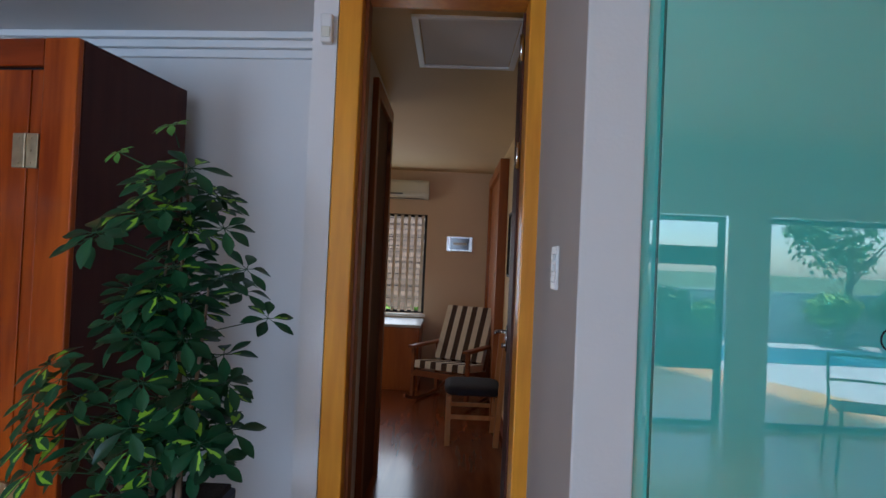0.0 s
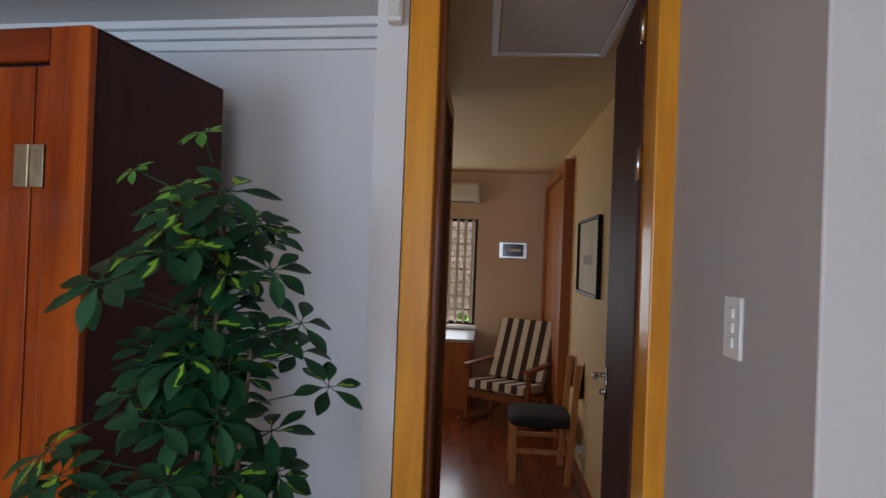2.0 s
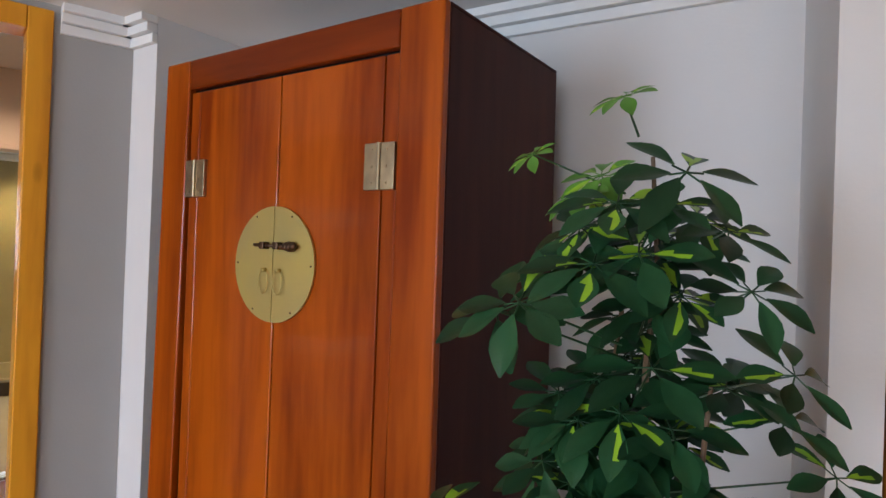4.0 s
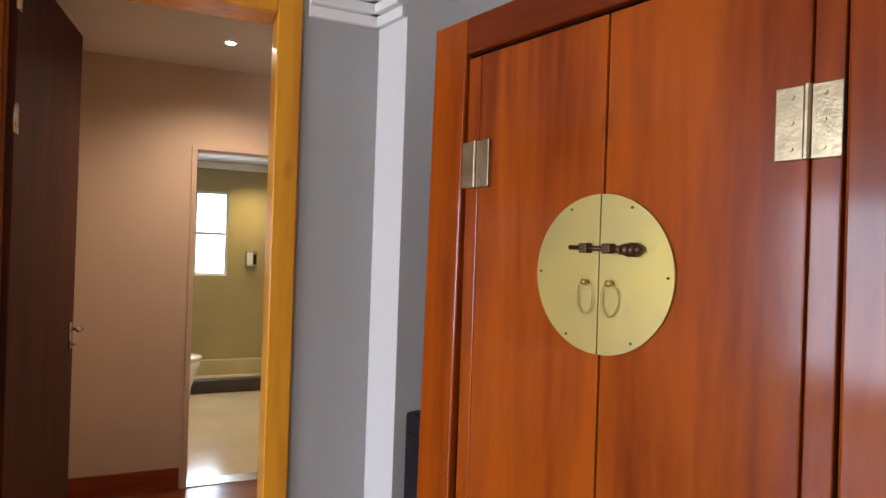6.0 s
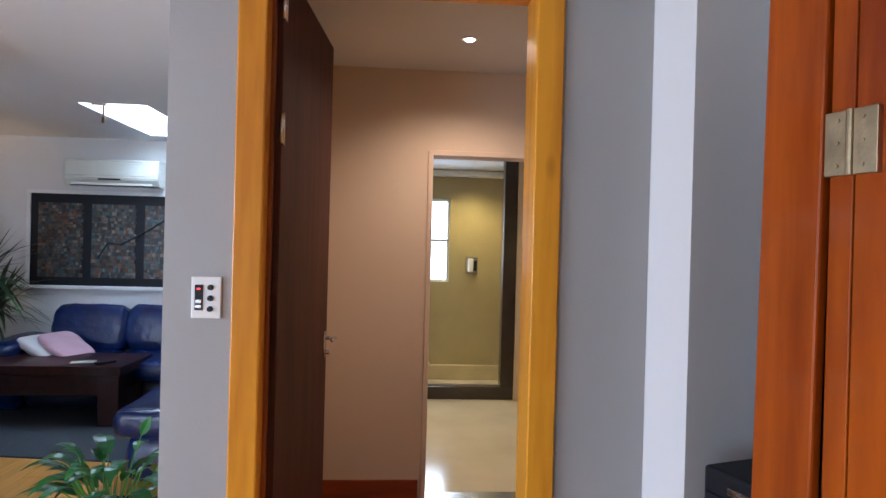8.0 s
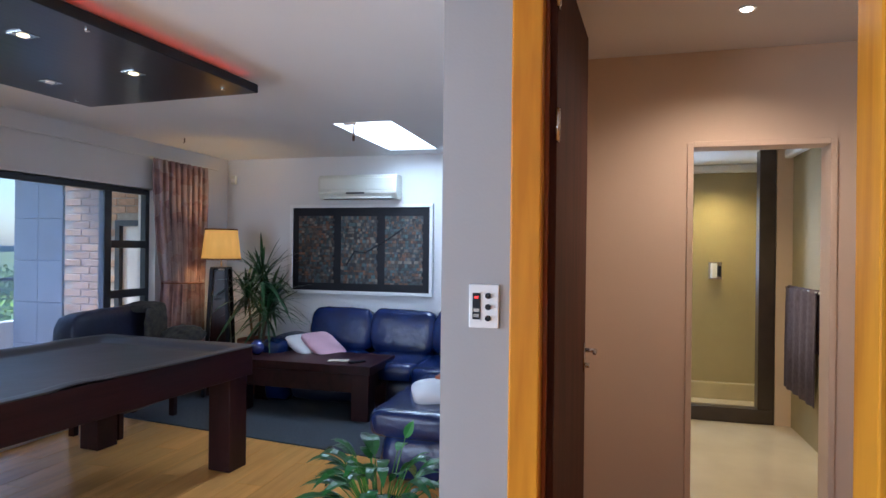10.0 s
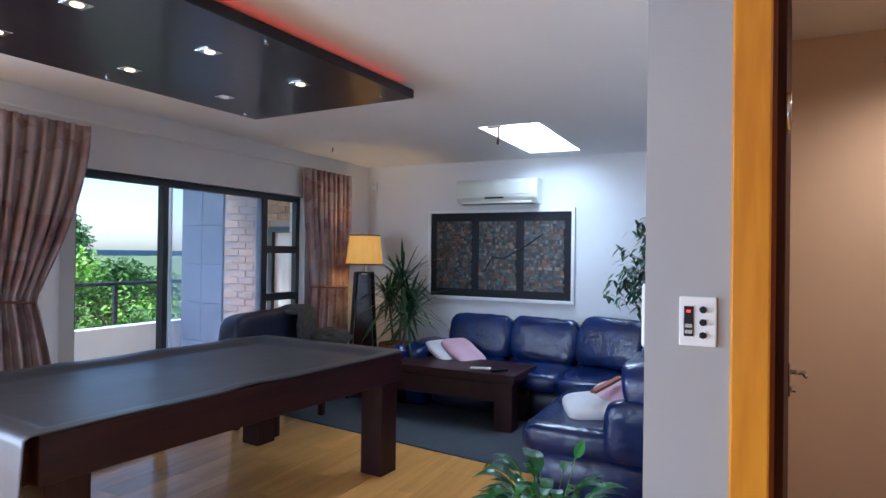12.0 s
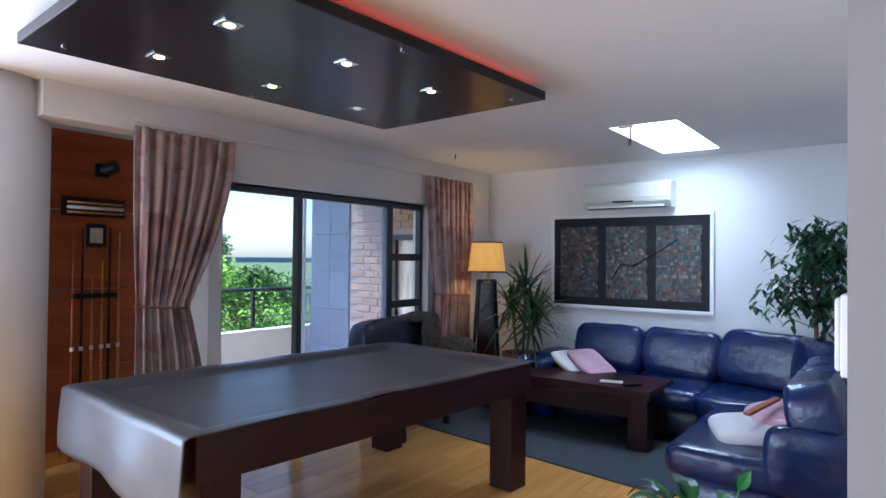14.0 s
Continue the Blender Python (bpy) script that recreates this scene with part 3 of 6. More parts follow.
struct("trim_bath_doorway", bm, BEIGE_WALL, "painted lining of the bathroom doorway", category="door lining")

# passage: frames on its left and right walls
fl = thing("passage_door_frame", W, "orange wooden door frame in the passage wall", "door frame")
bpart("jamb", (0.38, 0.412, 3.5, 3.58, 0, 2.32), PINE_SHADED, fl)
bpart("jamb", (0.38, 0.412, 4.20, 4.28, 0, 2.32), PINE_SHADED, fl)
bpart("head", (0.38, 0.412, 3.58, 4.20, 2.24, 2.32), PINE_SHADED, fl)
bpart("leaf", (0.38, 0.388, 3.58, 4.20, 0.01, 2.24), LEAF_DOOR, fl)
fr = thing("cupboard_door", W, "tall honey-orange wooden cupboard doors with a frame in the wall", "cupboard")
ORANGE = wood("orange_cupboard_wood", (0.40, 0.135, 0.028), (0.27, 0.08, 0.018), 0.35, "z", 0.7, 0.2, False)
bpart("jamb", (1.22, 1.30, 5.70, 5.79, 0, 2.30), ORANGE, fr)
bpart("jamb", (1.22, 1.30, 7.24, 7.33, 0, 2.30), ORANGE, fr)
bpart("head", (1.22, 1.30, 5.79, 7.24, 2.21, 2.30), ORANGE, fr)
for k in range(2):
    bpart("door_panel", (1.25, 1.30, 5.795 + 0.722 * k, 6.512 + 0.722 * k, 0.02, 2.20), ORANGE, fr, 0.006)

# green glass doors
for k, (u0, v0) in enumerate(((1.275, 1.806), (1.31, 1.786))):
    gd = thing("glass_door", W, "green tinted glass door panel with polished edge", "glass door", "green glass doors")
    bpart("pane", (u0, u0 + 1.5, v0, v0 + 0.010, 0.02, CH - 0.01), TEAL, gd, 0.001)
    bpart("edge", (u0 - 0.003, u0, v0, v0 + 0.010, 0.02, CH - 0.01), TEALEDGE, gd, 0.0, "dark green glass edge")
    if k:
        bm = bmesh.new()
        n = 20
        for i in range(n - 4):
            a0, a1 = 0.8 + 2 * math.pi * i / n, 0.8 + 2 * math.pi * (i + 1) / n
            tube(bm, (1.852 + 0.024 * math.cos(a0), v0 - 0.001, 1.245 + 0.026 * math.sin(a0)), (1.852 + 0.024 * math.cos(a1), v0 - 0.001, 1.245 + 0.026 * math.sin(a1)), 0.0022, seg=6)
        part("letter", bm, BLACK, gd, "dark round letter on the glass")


# ---- garden glazing behind the start ----
def glazing(name, m, x0, x1, z0, z1, y, mullions, transoms, label, frame_m, pane_m=CLEAR, fw=0.05):
    t = thing(name, m, label, "window")
    t["kind"] = "structure"
    for b in ((x0, x0 + fw, z0, z1), (x1 - fw, x1, z0, z1), (x0 + fw, x1 - fw, z1 - fw, z1), (x0 + fw, x1 - fw, z0, z0 + fw)):
        bpart("window_frame", (b[0], b[1], y - 0.03, y + 0.03, b[2], b[3]), frame_m, t, 0.003)
    for xm, w in mullions:
        bpart("mullion", (xm - w / 2, xm + w / 2, y - 0.035, y + 0.035, z0 + fw, z1 - fw), frame_m, t, 0.003)
    for a, b, z, w in transoms:
        bpart("transom", (a, b, y - 0.033, y + 0.033, z - w / 2, z + w / 2), frame_m, t, 0.003)
    xs = [x0 + fw] + [q for xm, w in mullions for q in (xm - w / 2, xm + w / 2)] + [x1 - fw]
    for a, b in zip(xs[::2], xs[1::2]):
        p = bpart("pane", (a, b, y - 0.003, y + 0.003, z0 + fw, z1 - fw), pane_m, t, 0.0)
        p.visible_shadow = False
    return t


glazing("window_garden", W, 3.57, 6.0, 0.0, 1.88, -2.28, ((4.85, 0.09),), (), "tall garden sliding window", DARKMETAL)
glazing("window_garden_side", W, 2.54, 3.27, 0.0, 1.88, -2.28, (), ((2.59, 3.22, 1.52, 0.17), (2.59, 3.22, 0.65, 0.28)), "garden window with broad transoms", DARKMETAL)

# ---- living room window ----
MW = Matrix.Translation((0, -3.6, 0)) @ Matrix.Rotation(radians(180), 4, "Z")
lw = glazing("window_living", MW, 4.10, 6.42, 0.03, 2.02, 0.0, ((4.845, 0.045), (5.92, 0.075)), ((5.96, 6.37, 1.50, 0.07), (5.96, 6.37, 1.05, 0.07)), "dark aluminium sliding window onto a patio", DARKMETAL)
bpart("window_sill", (4.1, 6.42, -0.10, -0.03, 2.02, 2.035), TRIM, lw, 0.0, "thin white strip above the window")
tint = bpart("screen_blind", (4.875, 5.88, -0.03, -0.024, 0.09, 1.96), SCREENGLASS, lw, 0.0, "sheer blue-grey screen blind")
tint.visible_shadow = False
bpart("panel_edge", (4.870, 4.893, -0.05, -0.03, 0.09, 1.96), SCREENEDGE, lw, 0.002, "white backlit edge of the screen blind")
bm = bmesh.new()
tube(bm, (-3.45, -3.42, 2.315), (-7.25, -3.42, 2.315), 0.009)
tagged(part("curtain_rail", bm, WHITEPL), "thin white curtain rail on the wall above the window", "curtain rail")


def hoop(bm, pts, r, seg=6):
    """A closed round wire through the points."""
    pts = [Vector(p) for p in pts]
    n = len(pts)
    mid = sum(pts, Vector()) / n
    rings = []
    for i, p in enumerate(pts):
        along = (pts[(i + 1) % n] - pts[i - 1]).normalized()
        out = (p - mid).normalized()
        side = along.cross(out).normalized()
        rings.append([bm.verts.new(p + out * (r * math.cos(q)) + side * (r * math.sin(q))) for q in [2 * math.pi * k / seg for k in range(seg)]])
    for i in range(n):
        for k in range(seg):
            bm.faces.new((rings[i][k], rings[i][(k + 1) % seg], rings[(i + 1) % n][(k + 1) % seg], rings[(i + 1) % n][k]))


def curtain(name, x0, x1, top, bottom, pinch_x, pinch_w, pinch_z, folds, label):
    t = thing(name, Matrix.Translation((0, -3.41, 0)), label, "curtain", "mauve curtains")
    nu, nv = folds * 8, 44
    bm = bmesh.new()
    rows = []
    rnd = random.Random(len(name) + folds)
    ph = [rnd.uniform(-0.5, 0.5) for _ in range(folds + 1)]
    for j in range(nv + 1):
        z = top + (bottom - top) * j / nv
        if pinch_w is None:
            c, w = (x0 + x1) / 2, abs(x1 - x0) * (1 + 0.06 * math.sin(3 * z))
        else:
            k = max(0.0, (top - z) / (top - pinch_z)) if z >= pinch_z else 1 - 0.55 * min(1.0, (pinch_z - z) / 0.8) ** 0.8
            k = k ** 1.7 if z >= pinch_z else k
            c = ((x0 + x1) / 2) * (1 - k) + pinch_x * k
            w = abs(x1 - x0) * (1 - k) + pinch_w * k
        row = []
        for i in range(nu + 1):
            s = i / nu
            f = folds * s
            amp = (0.034 + 0.010 * noise.noise(Vector((f * 0.9, z * 1.3, folds)))) if j > 3 else 0.018 + 0.005 * j
            y = amp * math.sin(2 * math.pi * f + ph[int(f) % len(ph)] + 0.4 * math.sin(2.2 * z)) + 0.012 * math.sin(5 * math.pi * f + z * 2)
            xx = c + w * (s - 0.5) + 0.012 * math.sin(4 * math.pi * f + z)
            row.append(bm.verts.new((xx, y * (0.75 if pinch_w else 1), z)))
        rows.append(row)
    for a, b in zip(rows, rows[1:]):
        for i in range(nu):
            bm.faces.new((a[i], a[i + 1], b[i + 1], b[i]))
    ob = part("cloth", bm, CURTAIN, t, smooth=True)
    mod = ob.modifiers.new("thick", "SOLIDIFY")
    mod.thickness = 0.004
    if pinch_w:
        bm = bmesh.new()
        n = 24
        pts = [(pinch_x + (pinch_w / 2 + 0.012) * math.cos(2 * math.pi * i / n), 0.055 * math.sin(2 * math.pi * i / n), pinch_z + 0.015 * math.cos(2 * math.pi * i / n)) for i in range(n)]
        hoop(bm, pts, 0.008)
        part("tieback", bm, SHADETRIM, t, "corded tieback", True)
    return t


curtain("curtain", -4.13, -3.45, 2.28, 0.02, -3.63, 0.32, 1.17, 8, "mauve and pink patterned curtain tied back beside the window")
curtain("curtain", -7.06, -6.30, 2.31, 0.02, -6.72, 0.60, 1.12, 9, "mauve and brown patterned curtain hanging beside the lamp")

# ---- outside ----
GZ = -3.2
bm = bmesh.new()
box(bm, -1500, 1500, -1500, 1500, GZ - 0.2, GZ)
struct("ground", bm, GROUND, "green ground sloping away to the horizon")
slab("backdrop_far_land", (-1500, 200, -420, -380, GZ, 0.6), SEA, "hazy blue distant land along the horizon")
slab("patio_slab", (-7.4, -1.0, -6.0, -3.7, -0.3, -0.03), PAVING, "grey paved patio outside the window")
slab("garden_terrace", (-1.0, 14, -11, -2.36, -0.25, -0.05), PAVING, "pale paved terrace round the pool", W)
slab("wall_parapet", (-7.4, -1.0, -5.86, -5.7, -0.03, 0.63), PLASTER, "low white patio parapet", bevel=0.01)
slab("roof_overhang", (-4.80, -4.13, -5.5, -3.72, 2.10, 2.22), CEIL, "patio roof overhang")
rail = thing("railing", I4, "dark metal patio railing with thin horizontal wires", "railing")
for x in (-7.2, -6.0, -4.8, -3.6, -2.4):
    bpart("post", (x - 0.02, x + 0.02, -5.80, -5.76, 0.66, 1.09), DARKMETAL, rail, 0.003)
for z, r in ((1.10, 0.022), (0.98, 0.005), (0.88, 0.005), (0.78, 0.005)):
    bm = bmesh.new()
    tube(bm, (-7.3, -5.78, z), (-1.1, -5.78, z), r, seg=8)
    part("rail_bar" if r > 0.01 else "wire", bm, DARKMETAL, rail)

# neighbouring wing of the house in face brick
BX = -6.75
wing = thing("brick_wing", I4, "tan face-brick wing of the house with a dark-framed window", "house wing")
bm = bmesh.new()
box(bm, BX - 0.3, BX - 0.012, -4.95, -3.72, -0.03, 0.75)
box(bm, BX - 0.3, BX - 0.012, -4.95, -3.72, 1.75, 2.6)
box(bm, BX - 0.3, BX - 0.012, -4.95, -4.28, 0.75, 1.75)
part("backing_wall", bm, MORTAR, wing)
bpart("window_frame", (BX - 0.06, BX + 0.01, -4.28, -4.22, 0.75, 1.75), DARKMETAL, wing)
bpart("window_frame", (BX - 0.06, BX + 0.01, -4.22, -3.74, 1.69, 1.75), DARKMETAL, wing)
bpart("window_frame", (BX - 0.06, BX + 0.01, -4.22, -3.74, 0.75, 0.81), DARKMETAL, wing)
bpart("pane", (BX - 0.05, BX - 0.04, -4.22, -3.74, 0.81, 1.69), WHITEPL, wing, 0.0, "pale blinded window pane")
bpart("roof_eave", (BX - 0.35, BX + 0.3, -5.0, -3.72, 2.6, 2.7), CEIL, wing)
brick_mesh = None
bm = bmesh.new()
box(bm, -0.012, 0.0, -0.108, 0.108, -0.034, 0.034, 0.004, seg=1)
brick_mesh = mesh_of("brick", bm, BRICK)
row = 0
z = 0.02
while z < 2.55:
    y = -4.94 + (0.11 if row % 2 else 0.0)
    while y < -3.80:
        if not (-4.40 < y < -3.6 and 0.70 < z < 1.80):
            o = new("brick", brick_mesh)
            o.parent = wing
            o.location = (BX + random.uniform(-0.002, 0.002), y + 0.108, z)
        y += 0.228
    z += 0.08
    row += 1
clad = thing("slate_screen", I4, "dark slate-clad chimney wall with small slits", "screen wall")
bpart("core", (BX - 0.5, BX - 0.02, -5.62, -4.96, -0.03, 2.7), SLATE, clad)
for i in range(2):
    for k in range(6):
        bpart("slab", (BX - 0.02, BX + 0.010, -5.62 + 0.332 * i, -5.291 + 0.332 * i, 0.45 * k - 0.03, 0.45 * k + 0.413), SLATE, clad, 0.004)


def foliage(bm, centre, rad, n, leaf, rnd, flat=0.75):
    for _ in range(n):
        d = Vector((rnd.gauss(0, 1), rnd.gauss(0, 1), rnd.gauss(0, 1))).normalized()
        r = rnd.random() ** 0.4
        lump = 0.75 + 0.35 * noise.noise(Vector(centre) * 0.7 + d * 2.3)
        p = Vector(centre) + Vector((d.x * rad, d.y * rad, d.z * rad * flat)) * (r * lump)
        q = Euler((rnd.uniform(-1.0, 1.0), rnd.uniform(-1.0, 1.0), rnd.uniform(0, 6.28))).to_matrix()
        s = leaf * rnd.uniform(0.6, 1.4)
        vs = [bm.verts.new(p + q @ Vector(c)) for c in ((-s, 0, 0), (0, -s * 0.45, s * 0.1), (s, 0, 0), (0, s * 0.45, s * 0.1))]
        bm.faces.new(vs)


def tree(x, y, top, rad, material, seed, label, base=GZ, n=900, leaf=0.16):
    rnd = random.Random(seed)
    t = thing("tree", Matrix.Translation((x, y, base)), label, "tree", "garden trees")
    h = top - base
    bm = bmesh.new()
    tube(bm, (0, 0, 0), (0.05, 0.05, h * 0.6), 0.12, 0.06, 8)
    for i in range(6):
        a = i * 1.05 + rnd.random()
        tube(bm, (0.03, 0.03, h * (0.35 + 0.04 * i)), (math.cos(a) * rad * 0.6, math.sin(a) * rad * 0.6, h * (0.6 + 0.05 * i)), 0.045, 0.015, 6)
    part("trunk", bm, BARK, t)
    bm = bmesh.new()
    for i in range(7):
        a = rnd.uniform(0, 6.28)
        k = rnd.uniform(0, 0.6) * rad
        foliage(bm, (k * math.cos(a), k * math.sin(a), h - rad * rnd.uniform(0.5, 1.1)), rad * rnd.uniform(0.45, 0.75), n // 7, leaf, rnd)
    part("crown", bm, material, t)
    return t


rt = random.Random(5)
spots_t = [(-10.5, -12.5, 1.85, 1.2, FOL1), (-10.1, -13.4, 2.45, 1.2, FOL1), (-9.2, -14.5, 3.2, 1.9, FOL1), (-13.5, -15.0, 1.45, 1.7, FOL1), (-16.5, -17.0, 1.2, 2.0, FOL1),
           (-8.0, -11.0, 1.9, 1.6, FOL2), (-10.8, -11.0, 1.1, 1.6, FOL2), (-12.5, -12.0, 1.25, 1.7, FOL2), (-9.4, -9.6, 0.9, 1.4, FOL1),
           (-15.0, -13.0, 1.1, 1.8, FOL2), (-17.5, -14.5, 1.2, 2.0, FOL2), (-11.5, -16.5, 1.6, 1.8, FOL3), (-14.5, -18.0, 1.45, 1.8, FOL3),
           (-6.5, -9.5, 1.1, 1.4, FOL2), (-7.4, -13.5, 2.9, 2.0, FOL1), (-5.4, -12.0, 2.3, 1.7, FOL1), (-19, -20, 1.0, 2.2, FOL1), (-12.0, -9.0, 0.7, 1.5, FOL1), (-22, -19, 1.4, 2.4, FOL2)]
for i, (x, y, top, rad, k) in enumerate(spots_t):
    tree(x, y, top, rad, k, 20 + i, {FOL1: "deep green garden tree beyond the patio", FOL2: "bright green bushy garden tree beyond the patio", FOL3: "rust-tinted garden tree beyond the patio"}[k], n=4600, leaf=0.062)
for i, (u, v, top, rad) in enumerate(((10.8, -12.2, 3.7, 1.7), (8.9, -9.5, 1.15, 0.75), (9.9, -9.3, 1.3, 0.8), (11.2, -9.4, 1.0, 0.8), (5.2, -9.5, 1.25, 0.7), (6.1, -9.6, 0.9, 0.6), (4.3, -13.0, 2.2, 1.3))):
    p = wp(u, v, 0)
    tree(p.x, p.y, top, rad, FOL2 if i % 2 else FOL1, 60 + i, "green tree beside the pool terrace" if top > 2 else "bushy green shrub beside the pool terrace", base=-0.25, n=1400, leaf=0.10)
slab("water_pool", (2.0, 9.5, -8.6, -6.6, -0.05, -0.035), mat("pool_water", (0.05, 0.22, 0.33), 0.08, 0.2, 2, 0.2, 6), "blue swimming pool water", W)
slab("wall_garden", (-1, 14, -10.2, -10.0, -0.2, 1.0), PLASTER, "low pale garden wall behind the pool", W)


# ---- soft shapes ----
def cushion(bm, sx, sy, sz, m, puff=0.35, n=10, seed=0, wrinkle=0.012, sharp=4.0):
    """A padded block: a superellipsoid shell with shallow creases."""
    made = []
    def sp(c, p):
        return math.copysign(abs(c) ** p, c)
    rows = []
    nv, nu = n * 2, n * 4
    e = 2.0 / sharp
    for j in range(nv + 1):
        v = -math.pi / 2 + math.pi * j / nv
        row = []
        for i in range(nu):
            u = 2 * math.pi * i / nu
            p = Vector((sx / 2 * sp(math.cos(v), puff) * sp(math.cos(u), e), sy / 2 * sp(math.cos(v), puff) * sp(math.sin(u), e), sz / 2 * sp(math.sin(v), 0.7)))
            k = noise.noise(p * 7 + Vector((seed * 3.1, seed, 0))) * wrinkle + noise.noise(p * 19 + Vector((seed, 0, seed))) * wrinkle * 0.4
            p += p.normalized() * k
            row.append(bm.verts.new(m @ p))
        rows.append(row)
    for a, b in zip(rows, rows[1:]):
        for i in range(nu):
            k = (i + 1) % nu
            bm.faces.new((a[i], a[k], b[k], b[i]))
    bmesh.ops.remove_doubles(bm, verts=[v for r in (rows[0], rows[-1]) for v in r], dist=0.002)


def cpart(name, size, m, material, parent, label="", seed=0, puff=0.35, wrinkle=0.012, sharp=4.0, n=9):
    bm = bmesh.new()
    cushion(bm, *size, m, puff, n, seed, wrinkle, sharp)
    return part(name, bm, material, parent, label, True)


# ---- the carved cabinet ----
arm = thing("armoire", Matrix.Translation((-2.70, 1.715, 0)) @ Matrix.Rotation(radians(16.8), 4, "Z"),
            "large cherry-red wooden cabinet with a round brass lock plate", "cabinet")
AW, AH, AD = 1.21, 2.13, 0.69


def taper(ob):
    """The carcass leans inwards a little towards its top."""
    for v in ob.data.vertices:
        k = 0.018 * (1 - v.co.z / AH)
        v.co.x += (v.co.x - AW / 2) / (AW / 2) * k
        v.co.y -= 0.012 * (1 - v.co.z / AH) if v.co.y < 0.3 else 0
    return ob


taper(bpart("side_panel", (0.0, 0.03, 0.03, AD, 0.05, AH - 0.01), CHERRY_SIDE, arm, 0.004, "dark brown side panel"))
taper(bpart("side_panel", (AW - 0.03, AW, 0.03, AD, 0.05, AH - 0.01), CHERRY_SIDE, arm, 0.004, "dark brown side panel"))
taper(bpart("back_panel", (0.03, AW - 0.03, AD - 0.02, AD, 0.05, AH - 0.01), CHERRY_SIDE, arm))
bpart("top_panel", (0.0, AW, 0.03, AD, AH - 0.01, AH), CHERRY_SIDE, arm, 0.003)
for x0, x1 in ((0.0, 0.140), (AW - 0.140, AW)):
    taper(bpart("stile", (x0, x1, 0.0, 0.03, 0.0, AH), CHERRY, arm, 0.006))
bpart("top_rail", (0.141, AW - 0.141, 0.0, 0.03, AH - 0.103, AH), CHERRY_H, arm, 0.006)
bpart("bottom_rail", (0.141, AW - 0.141, 0.0, 0.03, 0.05, 0.2), CHERRY_H, arm, 0.006)
CX = AW / 2 + 0.002
for x0, x1 in ((0.1445, 0.193), (AW - 0.191, AW - 0.1445)):
    bpart("hinge_post", (x0, x1, 0.010, 0.032, 0.205, AH - 0.114), CHERRY, arm, 0.003)
for x0, x1 in ((0.1965, CX - 0.0025), (CX + 0.0025, AW - 0.1945)):
    bpart("door", (x0, x1, 0.008, 0.032, 0.205, AH - 0.114), CHERRY, arm, 0.004)
# Black sheet added behind the doors so their gaps look shaded
bpart("gap_shade", (0.03, AW - 0.03, 0.036, 0.05, 0.1, AH - 0.02), BLACK, arm, 0.0, "black sheet for the shade in the door gaps")
for k, (x, mir) in enumerate(((0.195, 1), (AW - 0.193, -1))):
    for z in (0.45, 1.715):
        bm = bmesh.new()
        box(bm, x - 0.052, x - 0.004, -0.005, 0.012, z - 0.063, z + 0.063, 0.0015)
        box(bm, x + 0.004, x + 0.052, -0.005, 0.012, z - 0.063, z + 0.063, 0.0015)
        tube(bm, (x, -0.006, z - 0.063), (x, -0.006, z + 0.063), 0.007)
        for dx in (-0.025, 0.025):
            for dz in (-0.045, 0.0, 0.045):
                tube(bm, (x + dx, -0.008, z + dz), (x + dx, -0.004, z + dz), 0.004, seg=8)
        part("hinge", bm, OLDBRASS, arm, "large dull brass butt hinge", False)
MZ, MR = 1.437, 0.177
for s in (-1, 1):
    bm = bmesh.new()
    n = 40
    cen = (CX + s * 0.0015, MZ)
    pts = [(cen[0] + s * MR * math.sin(math.pi * i / n), cen[1] + MR * math.cos(math.pi * i / n)) for i in range(n + 1)]
    fr_ = [bm.verts.new((x, -0.001, z)) for x, z in pts]
    bk_ = [bm.verts.new((x, 0.006, z)) for x, z in pts]
    bm.faces.new(fr_)
    bm.faces.new(bk_[::-1])
    for i in range(n + 1):
        k = (i + 1) % (n + 1)
        bm.faces.new((fr_[i], fr_[k], bk_[k], bk_[i]))
    pl_ = part("lock_plate", bm, BRASS, arm, "half-round pale brass lock plate")
    for a in (0.5, 1.57, 2.6):
        bm = bmesh.new()
        tube(bm, (CX + s * (MR - 0.012) * math.sin(a), -0.003, MZ + (MR - 0.012) * math.cos(a)), (CX + s * (MR - 0.012) * math.sin(a), 0.0, MZ + (MR - 0.012) * math.cos(a)), 0.003, seg=8)
        part("nail", bm, BRONZE, pl_)
    bm = bmesh.new()
    cx, cz = CX + s * 0.032, MZ - 0.018
    tube(bm, (cx, -0.016, cz), (cx, 0.0, cz), 0.007)
    ring = [(cx + 0.021 * math.sin(q) * (1.0), -0.010, cz - 0.036 - 0.036 * math.cos(q)) for q in [2 * math.pi * i / 20 for i in range(20)]]
    hoop(bm, ring, 0.0017)
    part("pull_ring", bm, BRASS, arm, "oval brass pull ring", True)
    bm = bmesh.new()
    box(bm, CX + s * 0.03 - 0.011, CX + s * 0.03 + 0.011, -0.024, 0.0, MZ + 0.046, MZ + 0.068, 0.003)
    part("bolt_staple", bm, BRONZE, arm)
bm = bmesh.new()
tube(bm, (CX - 0.072, -0.014, MZ + 0.058), (CX + 0.045, -0.014, MZ + 0.056), 0.0055)
prof = [(0.045, 0.006), (0.065, 0.011), (0.085, 0.016), (0.100, 0.015), (0.113, 0.004)]
for (xa, ra), (xb, rb) in zip(prof, prof[1:]):
    tube(bm, (CX + xa, -0.014, MZ + 0.056), (CX + xb, -0.014, MZ + 0.055), ra, rb, 10)
part("bolt_pin", bm, BRONZE, arm, "dark bronze bolt with a leaf-shaped end", True)
